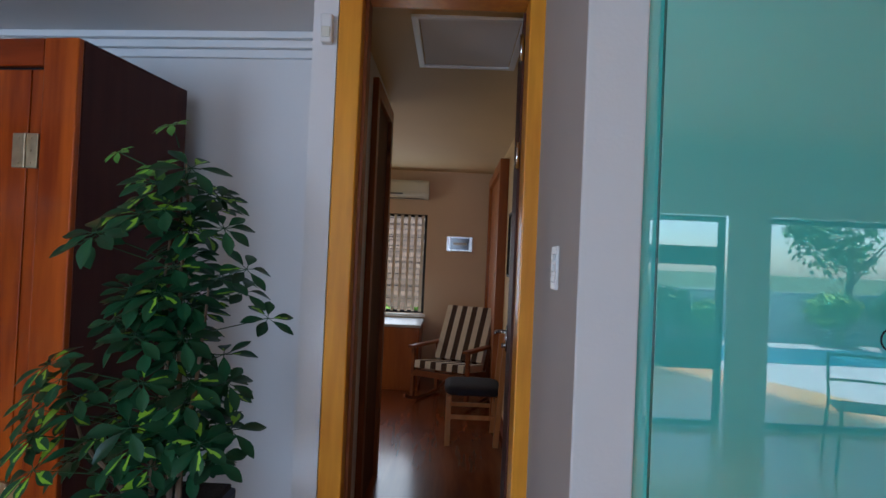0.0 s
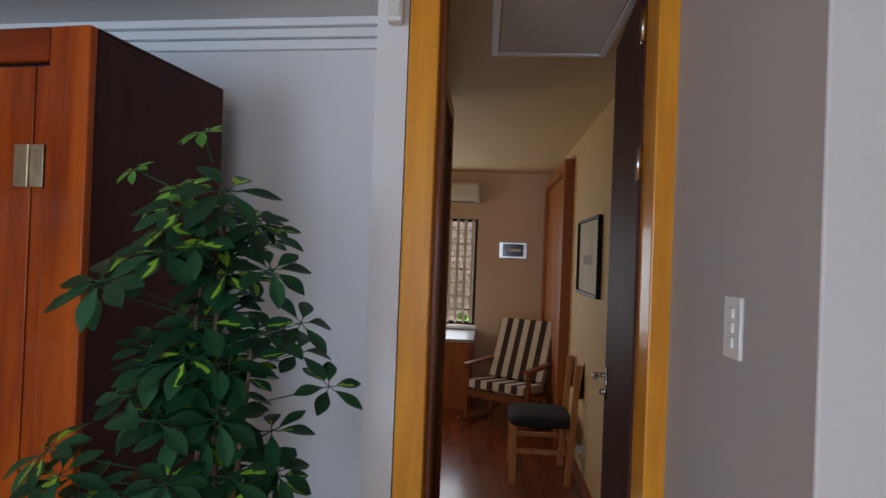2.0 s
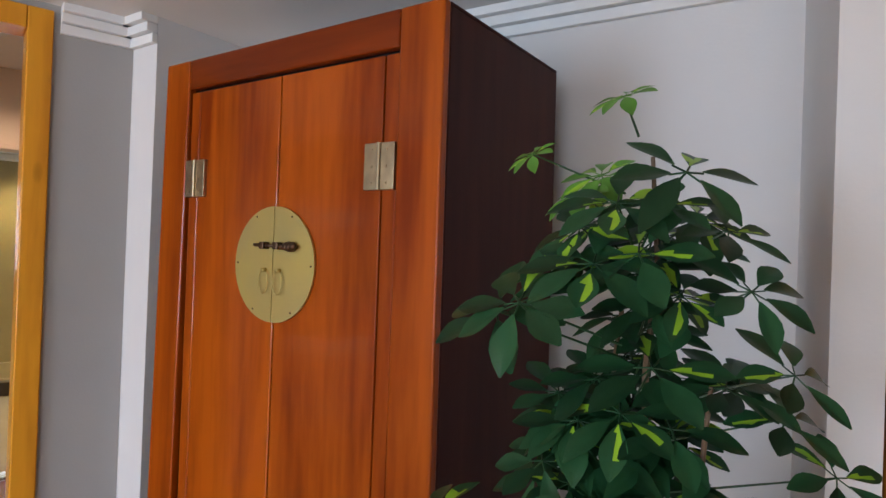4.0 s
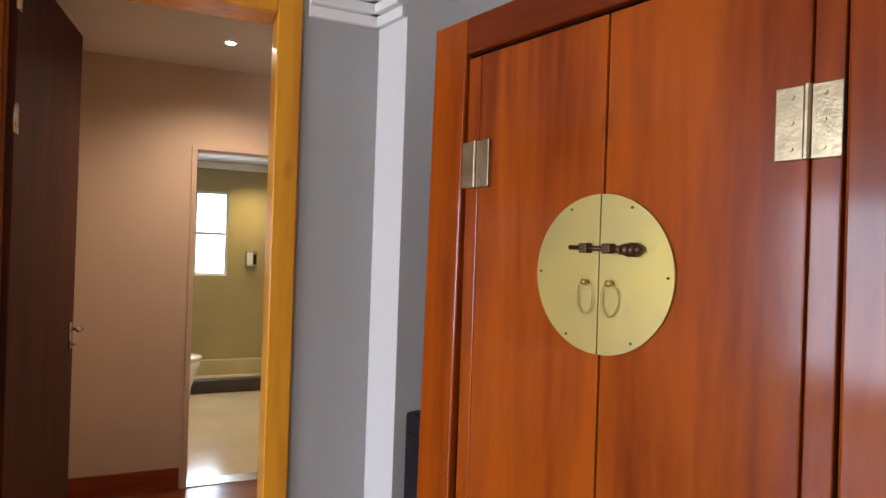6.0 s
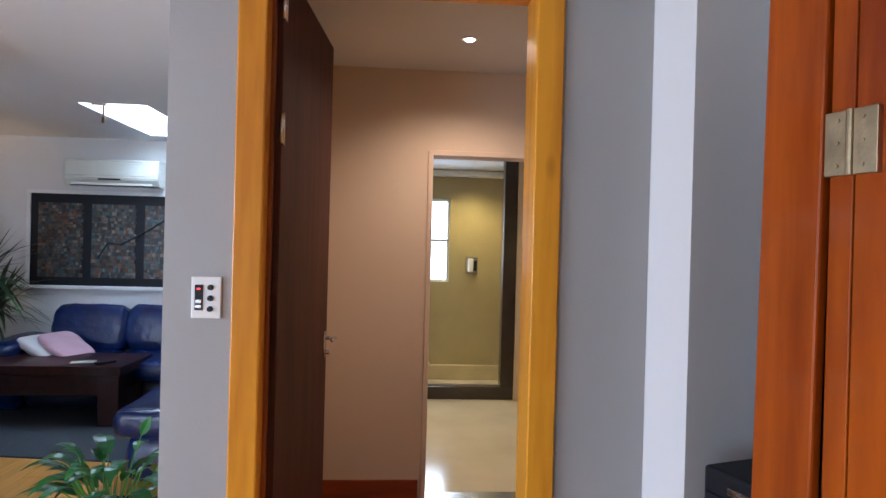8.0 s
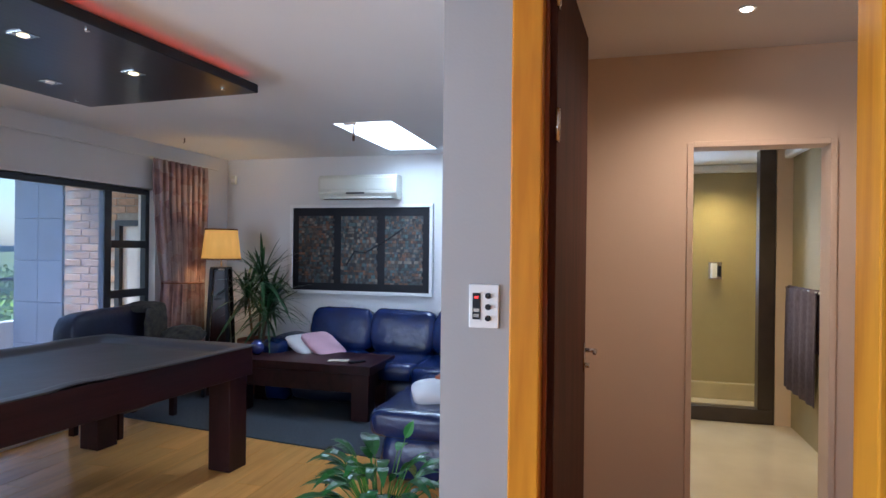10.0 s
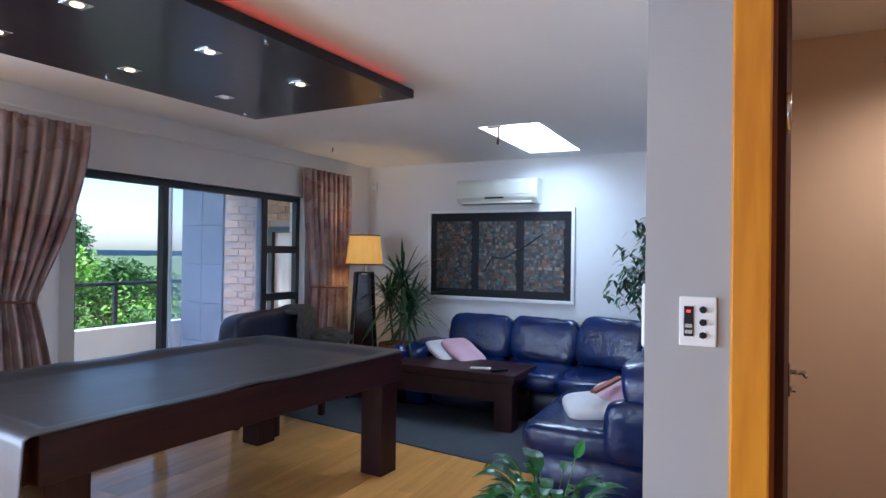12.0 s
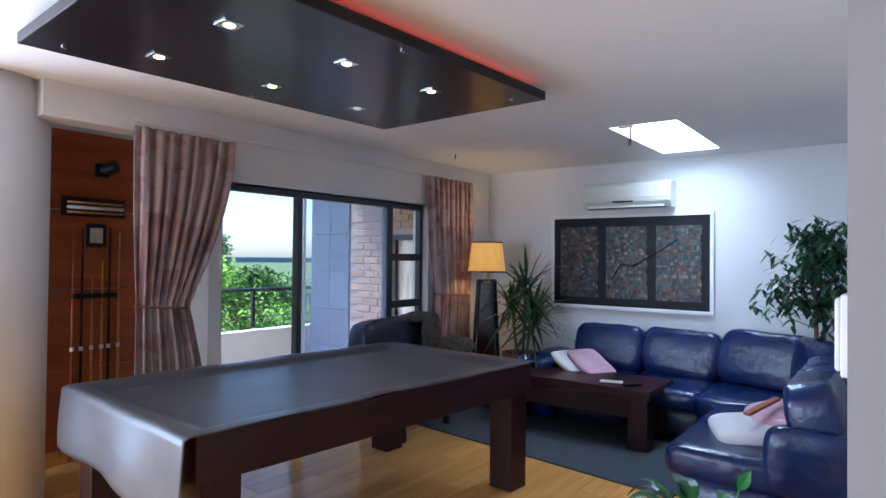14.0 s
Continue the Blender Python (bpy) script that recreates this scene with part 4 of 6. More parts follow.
subw = thing("loudspeaker", Matrix.Translation((-2.99, 1.85, 0)) @ Matrix.Rotation(radians(17), 4, "Z"), "black floor loudspeaker with a silver badge beside the cabinet", "loudspeaker")
bpart("cabinet_box", (-0.11, 0.11, -0.02, 0.28, 0.0, 0.89), BLACK, subw, 0.012)
bpart("badge", (-0.02, 0.05, -0.024, -0.019, 0.835, 0.855), CHROME, subw, 0.002)
bpart("grille", (-0.095, 0.095, -0.026, -0.0195, 0.10, 0.82), BLACK, subw, 0.002)


# ---- plants ----
def leaf_faces(bm, base, direction, up, length, width, droop=0.2, heart=False, n=4, fold=0.15):
    """One leaf as two strips along a midrib; heart puts the second material on its inner half."""
    d = direction.normalized()
    side = d.cross(up).normalized()
    nrm = side.cross(d).normalized()
    prev = None
    for i in range(n + 1):
        s = i / n
        w = width / 2 * (math.sin(math.pi * min(1.0, (s * 0.92 + 0.05)) ** 0.85)) if i < n else 0.001
        c = base + d * (length * s) - up * (droop * length * s * s)
        cur = [bm.verts.new(c - side * w + nrm * (fold * w)), bm.verts.new(c), bm.verts.new(c + side * w + nrm * (fold * w))]
        if prev:
            f1 = bm.faces.new((prev[0], prev[1], cur[1], cur[0]))
            f2 = bm.faces.new((prev[1], prev[2], cur[2], cur[1]))
            if heart:
                f1.material_index = 1
                if heart > 1:
                    f2.material_index = 1
        prev = cur


def umbrella_leaflet(bm, base, d, length, width, droop, variegated, rnd):
    """An obovate leaflet in four strips; a variegated one has a ragged pale heart along its rib."""
    up = Vector((0, 0, 1))
    d = d.normalized()
    side = d.cross(up).normalized()
    nrm = side.cross(d).normalized()
    reach = (rnd.randint(2, 5), rnd.randint(0, 6))
    prev = None
    for i, wide in enumerate((0.10, 0.45, 0.78, 0.98, 0.95, 0.62, 0.10)):
        t = i / 6
        w = width / 2 * wide
        c = base + d * (length * t) - up * (droop * length * t * t)
        ragged = rnd.uniform(0.30, 0.62)
        cur = [bm.verts.new(c + side * (w * q) + nrm * (0.22 * abs(w * q))) for q in (-1, -ragged, 0, ragged, 1)]
        if prev:
            for k in range(4):
                f = bm.faces.new((prev[k], prev[k + 1], cur[k + 1], cur[k]))
                if variegated and ((k == 1 and i <= reach[0]) or (k == 2 and i <= reach[1]) or (k == 0 and variegated > 1 and 1 < i <= reach[0])):
                    f.material_index = 1
        prev = cur


def rosette(seed, young=False):
    rnd = random.Random(seed)
    bm = bmesh.new()
    n = rnd.randint(6, 8)
    for i in range(n):
        a = 2 * math.pi * i / n + rnd.uniform(-0.25, 0.25)
        d = Vector((math.cos(a), math.sin(a), rnd.uniform(-0.30, 0.15)))
        q = rnd.random()
        umbrella_leaflet(bm, Vector((0.022 * math.cos(a), 0.022 * math.sin(a), 0)), d, rnd.uniform(0.068, 0.094), rnd.uniform(0.035, 0.044),
                         rnd.uniform(0.0, 0.28), 2 if q < 0.12 else (1 if q < 0.40 else 0), rnd)
        tube(bm, (0, 0, 0), (0.024 * math.cos(a), 0.024 * math.sin(a), -0.002), 0.0015, seg=4, caps=False)
    return mesh_of("leaf_cluster", bm, [LEAF_N if young else LEAF, LEAF_Y], True)


def umbrella_plant():
    t = thing("umbrella_plant", W @ Matrix.Translation((-0.02, 2.22, 0)), "tall variegated umbrella plant in a dark blue planter beside the cabinet", "potted plant")
    bm = bmesh.new()
    box(bm, -0.17, 0.17, -0.17, 0.17, 0.0, 0.60, 0.012)
    for v in bm.verts:
        k = 0.78 + 0.22 * v.co.z / 0.60
        v.co.x *= k
        v.co.y *= k
    part("planter", bm, POTBLUE, t)
    bpart("soil", (-0.155, 0.155, -0.155, 0.155, 0.595, 0.615), SOIL, t, 0.004)
    rnd = random.Random(11)
    meshes = [rosette(100 + i) for i in range(10)]
    young = rosette(300, True)
    stems = [((0.02, 0.0), (0.03, 0.0, 1.66)), ((-0.05, 0.03), (-0.02, 0.02, 1.45)), ((0.06, -0.03), (0.12, -0.02, 1.30)), ((-0.08, -0.05), (-0.30, -0.04, 0.92))]
    bm = bmesh.new()
    for (bx, by), (tx, ty, tz) in stems:
        p = Vector((bx, by, 0.60))
        for i in range(1, 7):
            s = i / 6
            q = Vector((bx + (tx - bx) * s + rnd.uniform(-0.012, 0.012), by + (ty - by) * s + rnd.uniform(-0.012, 0.012), 0.60 + (tz - 0.60) * s))
            tube(bm, p, q, 0.010 * (1.15 - 0.7 * s), 0.010 * (1.05 - 0.7 * s), 6)
            p = q
    part("stem", bm, BARK, t, "thin brown stems")
    twigs = bmesh.new()

    def place(x, y, z, size, me):
        o = new("leaf_cluster", me)
        o.parent = t
        axis = Vector((x * 0.9 + rnd.uniform(-0.14, 0.14), y * 1.0 - 0.22, 0.34 + 0.20 * rnd.random()))
        q = axis.to_track_quat("Z", "Y")
        o.rotation_mode = "QUATERNION"
        o.rotation_quaternion = q
        o.location, o.scale = (x, y, z), (size, size, size)
        root = Vector((x * 0.12, y * 0.12, z - 0.07))
        tube(twigs, root, (x, y, z), 0.0024, 0.0014, 5, False)

    # the main crown, wider low down, with a few long shoots
    for i in range(88):
        z = rnd.uniform(0.64, 1.58)
        k = (z - 0.64) / 0.94
        r = (0.21 - 0.06 * k) * rnd.uniform(0.35, 1.08)
        a = rnd.uniform(0, 2 * math.pi)
        if math.cos(a) > 0:
            r *= 0.85
        shift = -0.07 * max(0.0, 1 - k * 2.6)
        place(0.01 + shift + r * math.cos(a) * (1.35 if z < 0.88 else 1.0), r * math.sin(a) * 0.9, z, rnd.uniform(0.8, 1.15), meshes[i % 10])
    for x, y, z, s in ((-0.20, -0.12, 1.40, 1.25), (-0.14, -0.18, 1.42, 1.1), (0.29, 0.02, 1.18, 0.85), (0.23, -0.02, 1.33, 0.9), (0.22, 0.0, 1.26, 0.95), (0.17, -0.06, 1.45, 0.95), (0.18, 0.0, 0.98, 0.95),
                       (-0.31, -0.10, 1.03, 1.0), (-0.24, -0.15, 1.00, 0.95), (-0.36, -0.08, 0.94, 0.95), (-0.29, -0.18, 0.92, 1.0), (-0.20, -0.12, 0.95, 0.9), (-0.34, -0.14, 0.84, 1.0), (-0.38, -0.08, 0.78, 0.9), (-0.27, -0.2, 0.76, 1.0), (0.19, -0.10, 0.78, 1.0), (-0.26, -0.22, 0.86, 1.0), (0.08, -0.1, 1.62, 1.15), (0.02, -0.12, 1.50, 1.1)):
        place(x, y, z, s, meshes[int(abs(x * 37)) % 10])
    for x, y, z, s in ((-0.03, 0.0, 1.765, 0.62), (-0.18, -0.02, 1.67, 0.5), (-0.06, -0.02, 1.63, 0.75), (-0.09, -0.03, 1.60, 0.7)):
        place(x, y, z, s, young)
    part("twig", twigs, LEAF_F, t, "thin leaf stalks")


umbrella_plant()


def pot(parent, r, z0, z1, material, label=""):
    bm = bmesh.new()
    lathe(bm, [(r * 0.72, z0), (r * 0.95, z1 - 0.04), (r * 1.06, z1 - 0.035), (r * 1.06, z1), (r * 0.93, z1), (r * 0.9, z1 - 0.03)], 28)
    part("pot", bm, material, parent, label, False)
    bm = bmesh.new()
    lathe(bm, [(r * 0.89, z1 - 0.05), (r * 0.89, z1 - 0.028)], 20)
    part("soil", bm, SOIL, parent)


def dracaena():
    t = thing("dracaena", Matrix.Translation((-7.05, -2.78, 0)), "spiky green dragon plant in a terracotta pot beside the sofa", "potted plant")
    pot(t, 0.19, 0.0, 0.55, TERRA, "terracotta pot")
    rnd = random.Random(4)
    bm, st = bmesh.new(), bmesh.new()
    for sx, sy, h in ((0.0, 0.03, 1.22), (0.06, -0.04, 1.05), (-0.05, 0.06, 0.98), (0.03, 0.09, 0.86)):
        tube(st, (sx * 0.6, sy * 0.6, 0.5), (sx * 1.6, sy * 1.6, h), 0.014, 0.011, 7)
        for i in range(62):
            a = rnd.uniform(0, 6.28)
            e = rnd.uniform(-0.35, 1.3)
            d = Vector((math.cos(a) * math.cos(e), math.sin(a) * math.cos(e), math.sin(e)))
            leaf_faces(bm, Vector((sx * 1.6, sy * 1.6, h + rnd.uniform(-0.12, 0.03))), d, Vector((0.01, 0, 1)), rnd.uniform(0.36, 0.58), rnd.uniform(0.024, 0.036), rnd.uniform(0.1, 0.6), n=6)
    part("trunk", st, BARK, t)
    part("crown", bm, LEAF_F, t, "long narrow leaves")


dracaena()


def weeping_fig():
    t = thing("weeping_fig", Matrix.Translation((-7.02, -0.20, 0)), "leafy weeping fig tree behind the corner of the sofa", "potted plant")
    pot(t, 0.2, 0.0, 0.38, TERRA)
    rnd = random.Random(9)
    bm, lf = bmesh.new(), bmesh.new()
    for k in range(3):
        x, y = 0.03 * k - 0.03, 0.03 * (k % 2)
        tube(bm, (x, y, 0.34), (x * 2.2, y * 2 - 0.03, 1.15 + 0.1 * k), 0.016, 0.011, 7)
    for k in range(60):
        a, s = rnd.uniform(0, 6.28), rnd.random()
        z = 1.02 + 0.80 * s
        r = (0.52 - 0.32 * s) * rnd.uniform(0.35, 1.0)
        p0 = Vector((0, -0.02, z - 0.15))
        p1 = Vector((r * math.cos(a), r * math.sin(a), z))
        if p1.y > 0.30 or p1.x < -0.47:
            continue
        tube(bm, p0, p1, 0.005, 0.002, 5, False)
        for i in range(19):
            q = p0.lerp(p1, rnd.uniform(0.35, 1.15)) + Vector((rnd.gauss(0, 0.04), rnd.gauss(0, 0.04), rnd.gauss(0, 0.035)))
            b = rnd.uniform(0, 6.28)
            leaf_faces(lf, q, Vector((math.cos(b), math.sin(b), rnd.uniform(-1.0, 0.1))), Vector((0.02, 0.01, 1)), rnd.uniform(0.07, 0.105), rnd.uniform(0.028, 0.040), 0.3, n=3)
    part("trunk", bm, BARK, t)
    part("crown", lf, LEAF_F, t, "drooping dark green leaves")


weeping_fig()


def peace_lily():
    t = thing("peace_lily", Matrix.Translation((-4.15, -0.32, 0)), "bushy green peace lily in a blue pot on the floor", "potted plant")
    pot(t, 0.16, 0.0, 0.30, BLUEGLASS, "glazed blue pot")
    rnd = random.Random(21)
    bm, st = bmesh.new(), bmesh.new()
    for i in range(95):
        a, e = rnd.uniform(0, 6.28), rnd.uniform(0.25, 1.35)
        l = rnd.uniform(0.12, 0.30)
        d = Vector((math.cos(a) * math.cos(e), math.sin(a) * math.cos(e), math.sin(e)))
        p = Vector((0.05 * math.cos(a), 0.05 * math.sin(a), 0.27))
        q = p + d * l
        tube(st, p, q, 0.003, 0.0025, 5, False)
        leaf_faces(bm, q, Vector((d.x * 1.4, d.y * 1.4, d.z * 0.6)), Vector((0.01, 0, 1)), rnd.uniform(0.16, 0.26), rnd.uniform(0.045, 0.07), rnd.uniform(0.3, 0.8), n=5)
    leaf_faces(bm, Vector((-0.05, 0.10, 0.62)), Vector((0.2, 0.4, 0.8)), Vector((1, 0, 0.2)), 0.10, 0.045, 0.1, n=5)
    tube(st, (0, 0.02, 0.27), (-0.05, 0.10, 0.62), 0.003, 0.002, 5)
    part("stalk", st, LEAF_N, t)
    part("crown", bm, LEAF_P, t, "glossy arching leaves")


peace_lily()

# ---- pool table ----
PM = Matrix.Translation((-4.14, -2.45, 0)) @ Matrix.Rotation(radians(-4.8), 4, "Z")
pt = thing("pool_table", PM, "dark mahogany pool table with square legs", "pool table")
PL, PW = 1.148, 0.685
for b in ((-PL, PL, PW - 0.05, PW), (-PL, PL, -PW, -PW + 0.05)):
    bpart("apron", (b[0], b[1], b[2], b[3], 0.615, 0.805), MAHOG, pt, 0.006)
for s in (-1, 1):
    bpart("end_apron", (s * PL - 0.025, s * PL + 0.025, -PW + 0.05, PW - 0.05, 0.615, 0.805), MAHOG, pt, 0.006)
bpart("bed", (-PL + 0.03, PL - 0.03, -PW + 0.05, PW - 0.05, 0.70, 0.775), MAHOG, pt, 0.0)
for sx in (-1, 1):
    for sy in (-1, 1):
        x, y = sx * (PL - 0.118), sy * (PW - 0.105)
        bpart("leg", (x - 0.086, x + 0.086, y - 0.086, y + 0.086, 0.002, 0.64), MAHOG_Z, pt, 0.006)
cv = thing("table_cover", PM, "grey vinyl dust cover draped over the pool table", "table cover")
bm = bmesh.new()
nx, ny = 110, 64
grid = []
for i in range(nx + 1):
    col = []
    for j in range(ny + 1):
        x = -PL - 0.03 + (2 * PL + 0.40) * i / nx
        y = -PW - 0.10 + (2 * PW + 0.105) * j / ny
        edge = min(PW - abs(y), x + PL, PL + 0.04 - x)
        dip = min(1.0, max(0.0, (edge - 0.07) / 0.09))
        z = 0.812 - 0.034 * dip * dip * (3 - 2 * dip) + 0.004 * noise.noise(Vector((x * 2.2, y * 2.6, 0)))
        z += 0.016 * max(0.0, noise.noise(Vector((x * 3.1, y * 1.2, 4)))) * (1 - dip)
        z += 0.007 * max(0.0, 1 - abs(y - 0.52 - 0.03 * math.sin(4 * x)) / 0.03) * max(0.0, math.sin(2.3 * x + 1.0))
        over_x, over_y = max(0.0, x - PL - 0.04), 0.0
        if y < 0:
            over_y = max(0.0, -y - PW)
        px, py = min(x, PL + 0.048 + 0.02 * min(1, over_x * 4)), y
        if over_x:
            hang = over_x * (1.02 + 0.06 * math.sin(3 * y))
            z -= hang
            px += 0.014 * math.sin(9 * y) * min(1, over_x * 5)
        if over_y:
            py = math.copysign(PW + 0.012 + 0.01 * math.sin(11 * x), y)
            z -= over_y * (0.85 + 0.2 * math.sin(7 * x))
        col.append(bm.verts.new((px, py, z)))
    grid.append(col)
for i in range(nx):
    for j in range(ny):
        bm.faces.new((grid[i][j], grid[i + 1][j], grid[i + 1][j + 1], grid[i][j + 1]))
ob = part("sheet", bm, COVER, cv, smooth=True)
ob.modifiers.new("thick", "SOLIDIFY").thickness = 0.003

# ---- hanging light panel ----
LM = Matrix.Translation((-3.62, -1.985, 0)) @ Matrix.Rotation(radians(-3.4), 4, "Z")
lp = thing("ceiling_light_panel", LM, "black lacquered ceiling panel with square downlights above the pool table", "ceiling light")
bpart("panel", (-1.07, 1.07, -0.635, 0.635, 2.375, 2.425), BLACKWOOD, lp, 0.005)
bpart("spacer", (-0.9, 0.9, -0.45, 0.45, 2.425, CH), BLACK, lp, 0.0)
for b in ((-1.03, 1.03, 0.58, 0.60), (-1.03, 1.03, -0.60, -0.58)):
    bpart("rope_light", (b[0], b[1], b[2], b[3], 2.427, 2.437), ROPE, lp, 0.0, "red glowing rope light")
k = 0
for x in (0.62, 0.04, -0.54):
    for y in (0.26, -0.32):
        lit = not (x == -0.54 and y == -0.32)
        dl = bpart("downlight", (x - 0.042, x + 0.042, y - 0.042, y + 0.042, 2.370, 2.3748), CHROME, lp, 0.001, "square steel downlight")
        bm = bmesh.new()
        lathe(bm, [(0.021, 2.3665), (0.024, 2.3700)], 16, (x, y))
        part("bulb", bm, BULB if lit else WHITEPL, dl)
        if lit and x != 0.04:
            lamp("SPOT", "panel_downlight_beam", LM @ look((x, y, 2.355), (x, y, 0)), 5, (1.0, 0.75, 0.45), 0.03, spot=100)
for x, y in ((0.93, -0.52), (0.0, -0.57), (0.0, 0.57), (-0.93, 0.5), (-0.9, -0.55), (0.93, 0.5)):
    bm = bmesh.new()
    lathe(bm, [(0.011, 2.368), (0.011, 2.375)], 10, (x, y))
    part("screw_cap", bm, CHROME, lp)

# ---- rug, tables, sofa ----
rug = thing("rug", Matrix.Translation((-6.55, -1.95, -0.002)) @ Matrix.Rotation(radians(-7.5), 4, "Z"), "charcoal grey woven rug under the coffee table", "rug")
bpart("weave", (-0.82, 0.83, -1.55, 1.2, 0.0, 0.014), RUG, rug, 0.004)

ct = thing("coffee_table", Matrix.Translation((-6.63, -1.93, 0.012)), "dark mahogany coffee table with slab legs on the rug", "coffee table")
bpart("top", (-0.31, 0.31, -0.72, 0.68, 0.40, 0.475), MAHOG, ct, 0.006)
bpart("drawer_box", (-0.27, 0.27, -0.66, 0.62, 0.235, 0.40), MAHOG, ct, 0.006)
for y in (-0.70, 0.50):
    for x in (-0.29, 0.13):
        bpart("leg", (x, x + 0.16, y, y + 0.16, 0.0, 0.40), MAHOG_Z, ct, 0.006)
bm = bmesh.new()
lathe(bm, [(0.03, 0.0), (0.062, 0.03), (0.070, 0.07), (0.055, 0.11), (0.03, 0.125), (0.035, 0.135), (0.028, 0.133)], 20, (0, 0))
bb = tagged(part("glass_bowl", bm, BLUEGLASS, smooth=True), "round cobalt blue glass bowl on the coffee table", "bowl")
bb.location = (-6.55, -2.47, 0.488)
mg = tagged(bpart("magazine", (-0.05, 0.05, -0.09, 0.09, 0.0, 0.006), PAPER, None, 0.001), "pale magazine lying on the coffee table", "magazine")
mg.matrix_world = Matrix.Translation((-6.50, -1.62, 0.4875)) @ Matrix.Rotation(0.3, 4, "Z")
rc = tagged(bpart("remote_control", (-0.022, 0.022, -0.08, 0.08, 0.0, 0.02), BLACK, None, 0.006), "black remote control on the coffee table", "remote control")
rc.matrix_world = Matrix.Translation((-6.46, -1.43, 0.488)) @ Matrix.Rotation(0.9, 4, "Z")

sofa = thing("corner_sofa", I4, "glossy royal blue leather corner sofa with loose back cushions", "sofa")


def T(x, y, z, rz=0, ry=0, rx=0):
    return pose(x, y, z, rx, ry, rz)


# long run on the west wall
for i, y in enumerate((-1.96, -1.29)):
    # Plinth colour is darkened for the shade under the seat overhang
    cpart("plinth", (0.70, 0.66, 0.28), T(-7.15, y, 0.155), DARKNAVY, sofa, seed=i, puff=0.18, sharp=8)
    cpart("seat_cushion", (0.74, 0.66, 0.19), T(-7.04, y, 0.37), NAVY, sofa, seed=i + 3, puff=0.22, wrinkle=0.018, sharp=7)
    cpart("back_cushion", (0.26, 0.70, 0.44), T(-7.36, y, 0.645, 0, -11), NAVY, sofa, seed=i + 6, puff=0.27, wrinkle=0.022, sharp=5.5)
cpart("arm_bolster", (0.80, 0.26, 0.22), T(-7.06, -2.42, 0.50, 0, 0, -8), NAVY, sofa, seed=12, puff=0.45)
cpart("arm_base", (0.80, 0.22, 0.40), T(-7.08, -2.38, 0.215), NAVY, sofa, seed=13, puff=0.2, sharp=8)
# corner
# Same darkened colour for the shade below the corner seat
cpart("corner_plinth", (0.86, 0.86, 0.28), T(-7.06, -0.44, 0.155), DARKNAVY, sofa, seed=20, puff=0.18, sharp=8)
cpart("corner_seat", (0.92, 0.98, 0.19), T(-6.98, -0.52, 0.37), NAVY, sofa, seed=21, puff=0.22, wrinkle=0.018, sharp=7)
cpart("corner_back", (0.24, 0.78, 0.46), T(-7.26, -0.58, 0.68, -12, -11), NAVY, sofa, seed=22, puff=0.27, wrinkle=0.022, sharp=5.5)
cpart("corner_back", (0.24, 0.80, 0.46), T(-6.84, -0.14, 0.68, -62, -11), NAVY, sofa, seed=23, puff=0.27, wrinkle=0.022, sharp=5.5)
# run on the partition wall
for i, x in enumerate((-6.16, -5.48)):
    cpart("base", (0.68, 0.80, 0.30), T(x, -0.33, 0.165), NAVY, sofa, seed=30 + i, puff=0.18, sharp=8)
    cpart("seat_cushion", (0.68, 0.78, 0.20), T(x, -0.42, 0.37), NAVY, sofa, seed=33 + i, puff=0.22, wrinkle=0.018, sharp=7)
    cpart("back_cushion", (0.71, 0.26, 0.45), T(x, -0.06, 0.66, 0, 0, 11), NAVY, sofa, seed=36 + i, puff=0.27, wrinkle=0.022, sharp=5.5)
cpart("end_bolster", (0.16, 0.40, 0.36), T(-5.13, -0.08, 0.50), NAVY, sofa, seed=41, puff=0.4)


def scatter(label, m, material, size=(0.44, 0.40, 0.13), seed=0):
    t = tagged(new("cushion"), label, "cushion", "sofa cushions")
    t.matrix_world = m
    cpart("cover", size, I4, material, t, seed=seed, puff=0.75, sharp=5, wrinkle=0.01)
    return t


scatter("white cotton cushion lying on the blue sofa", T(-6.93, -2.15, 0.525, 68, 24), CUSHW, (0.40, 0.34, 0.10), seed=3)
scatter("pink cotton cushion leaning on a white one on the sofa", T(-6.95, -1.99, 0.545, 62, 25), CUSHP, (0.42, 0.34, 0.09), 4)
scatter("white cotton cushion lying on the sofa end seat", T(-5.62, -0.46, 0.50, 20, 0, 6), CUSHW, (0.52, 0.36, 0.13), 5)
scatter("pink cotton cushion on the sofa end seat", T(-5.74, -0.32, 0.575, 12, 6, 16), CUSHP, (0.46, 0.34, 0.10), 6)
fan = tagged(bpart("wooden_fan", (-0.16, 0.16, -0.022, 0.022, 0, 0.018), PANELWOOD, None, 0.005), "folded reddish wooden fan lying on the cushions", "fan")
fan.matrix_world = T(-5.60, -0.36, 0.645, -22, 10)

ac2 = thing("armchair", Matrix.Translation((-5.72, -3.04, 0.0)) @ Matrix.Rotation(radians(4), 4, "Z"), "dark navy leather armchair with its back to the window", "armchair")
cpart("base", (0.80, 0.50, 0.20), T(0, -0.12, 0.27), DARKNAVY, ac2, seed=50, puff=0.2, sharp=8)
for x in (-0.33, 0.33):
    for y in (-0.32, 0.08):
        bpart("foot", (x - 0.025, x + 0.025, y - 0.025, y + 0.025, 0.0, 0.20), MAHOG_Z, ac2, 0.004)
cpart("seat_cushion", (0.62, 0.50, 0.18), T(0, -0.02, 0.42), DARKNAVY, ac2, seed=51)
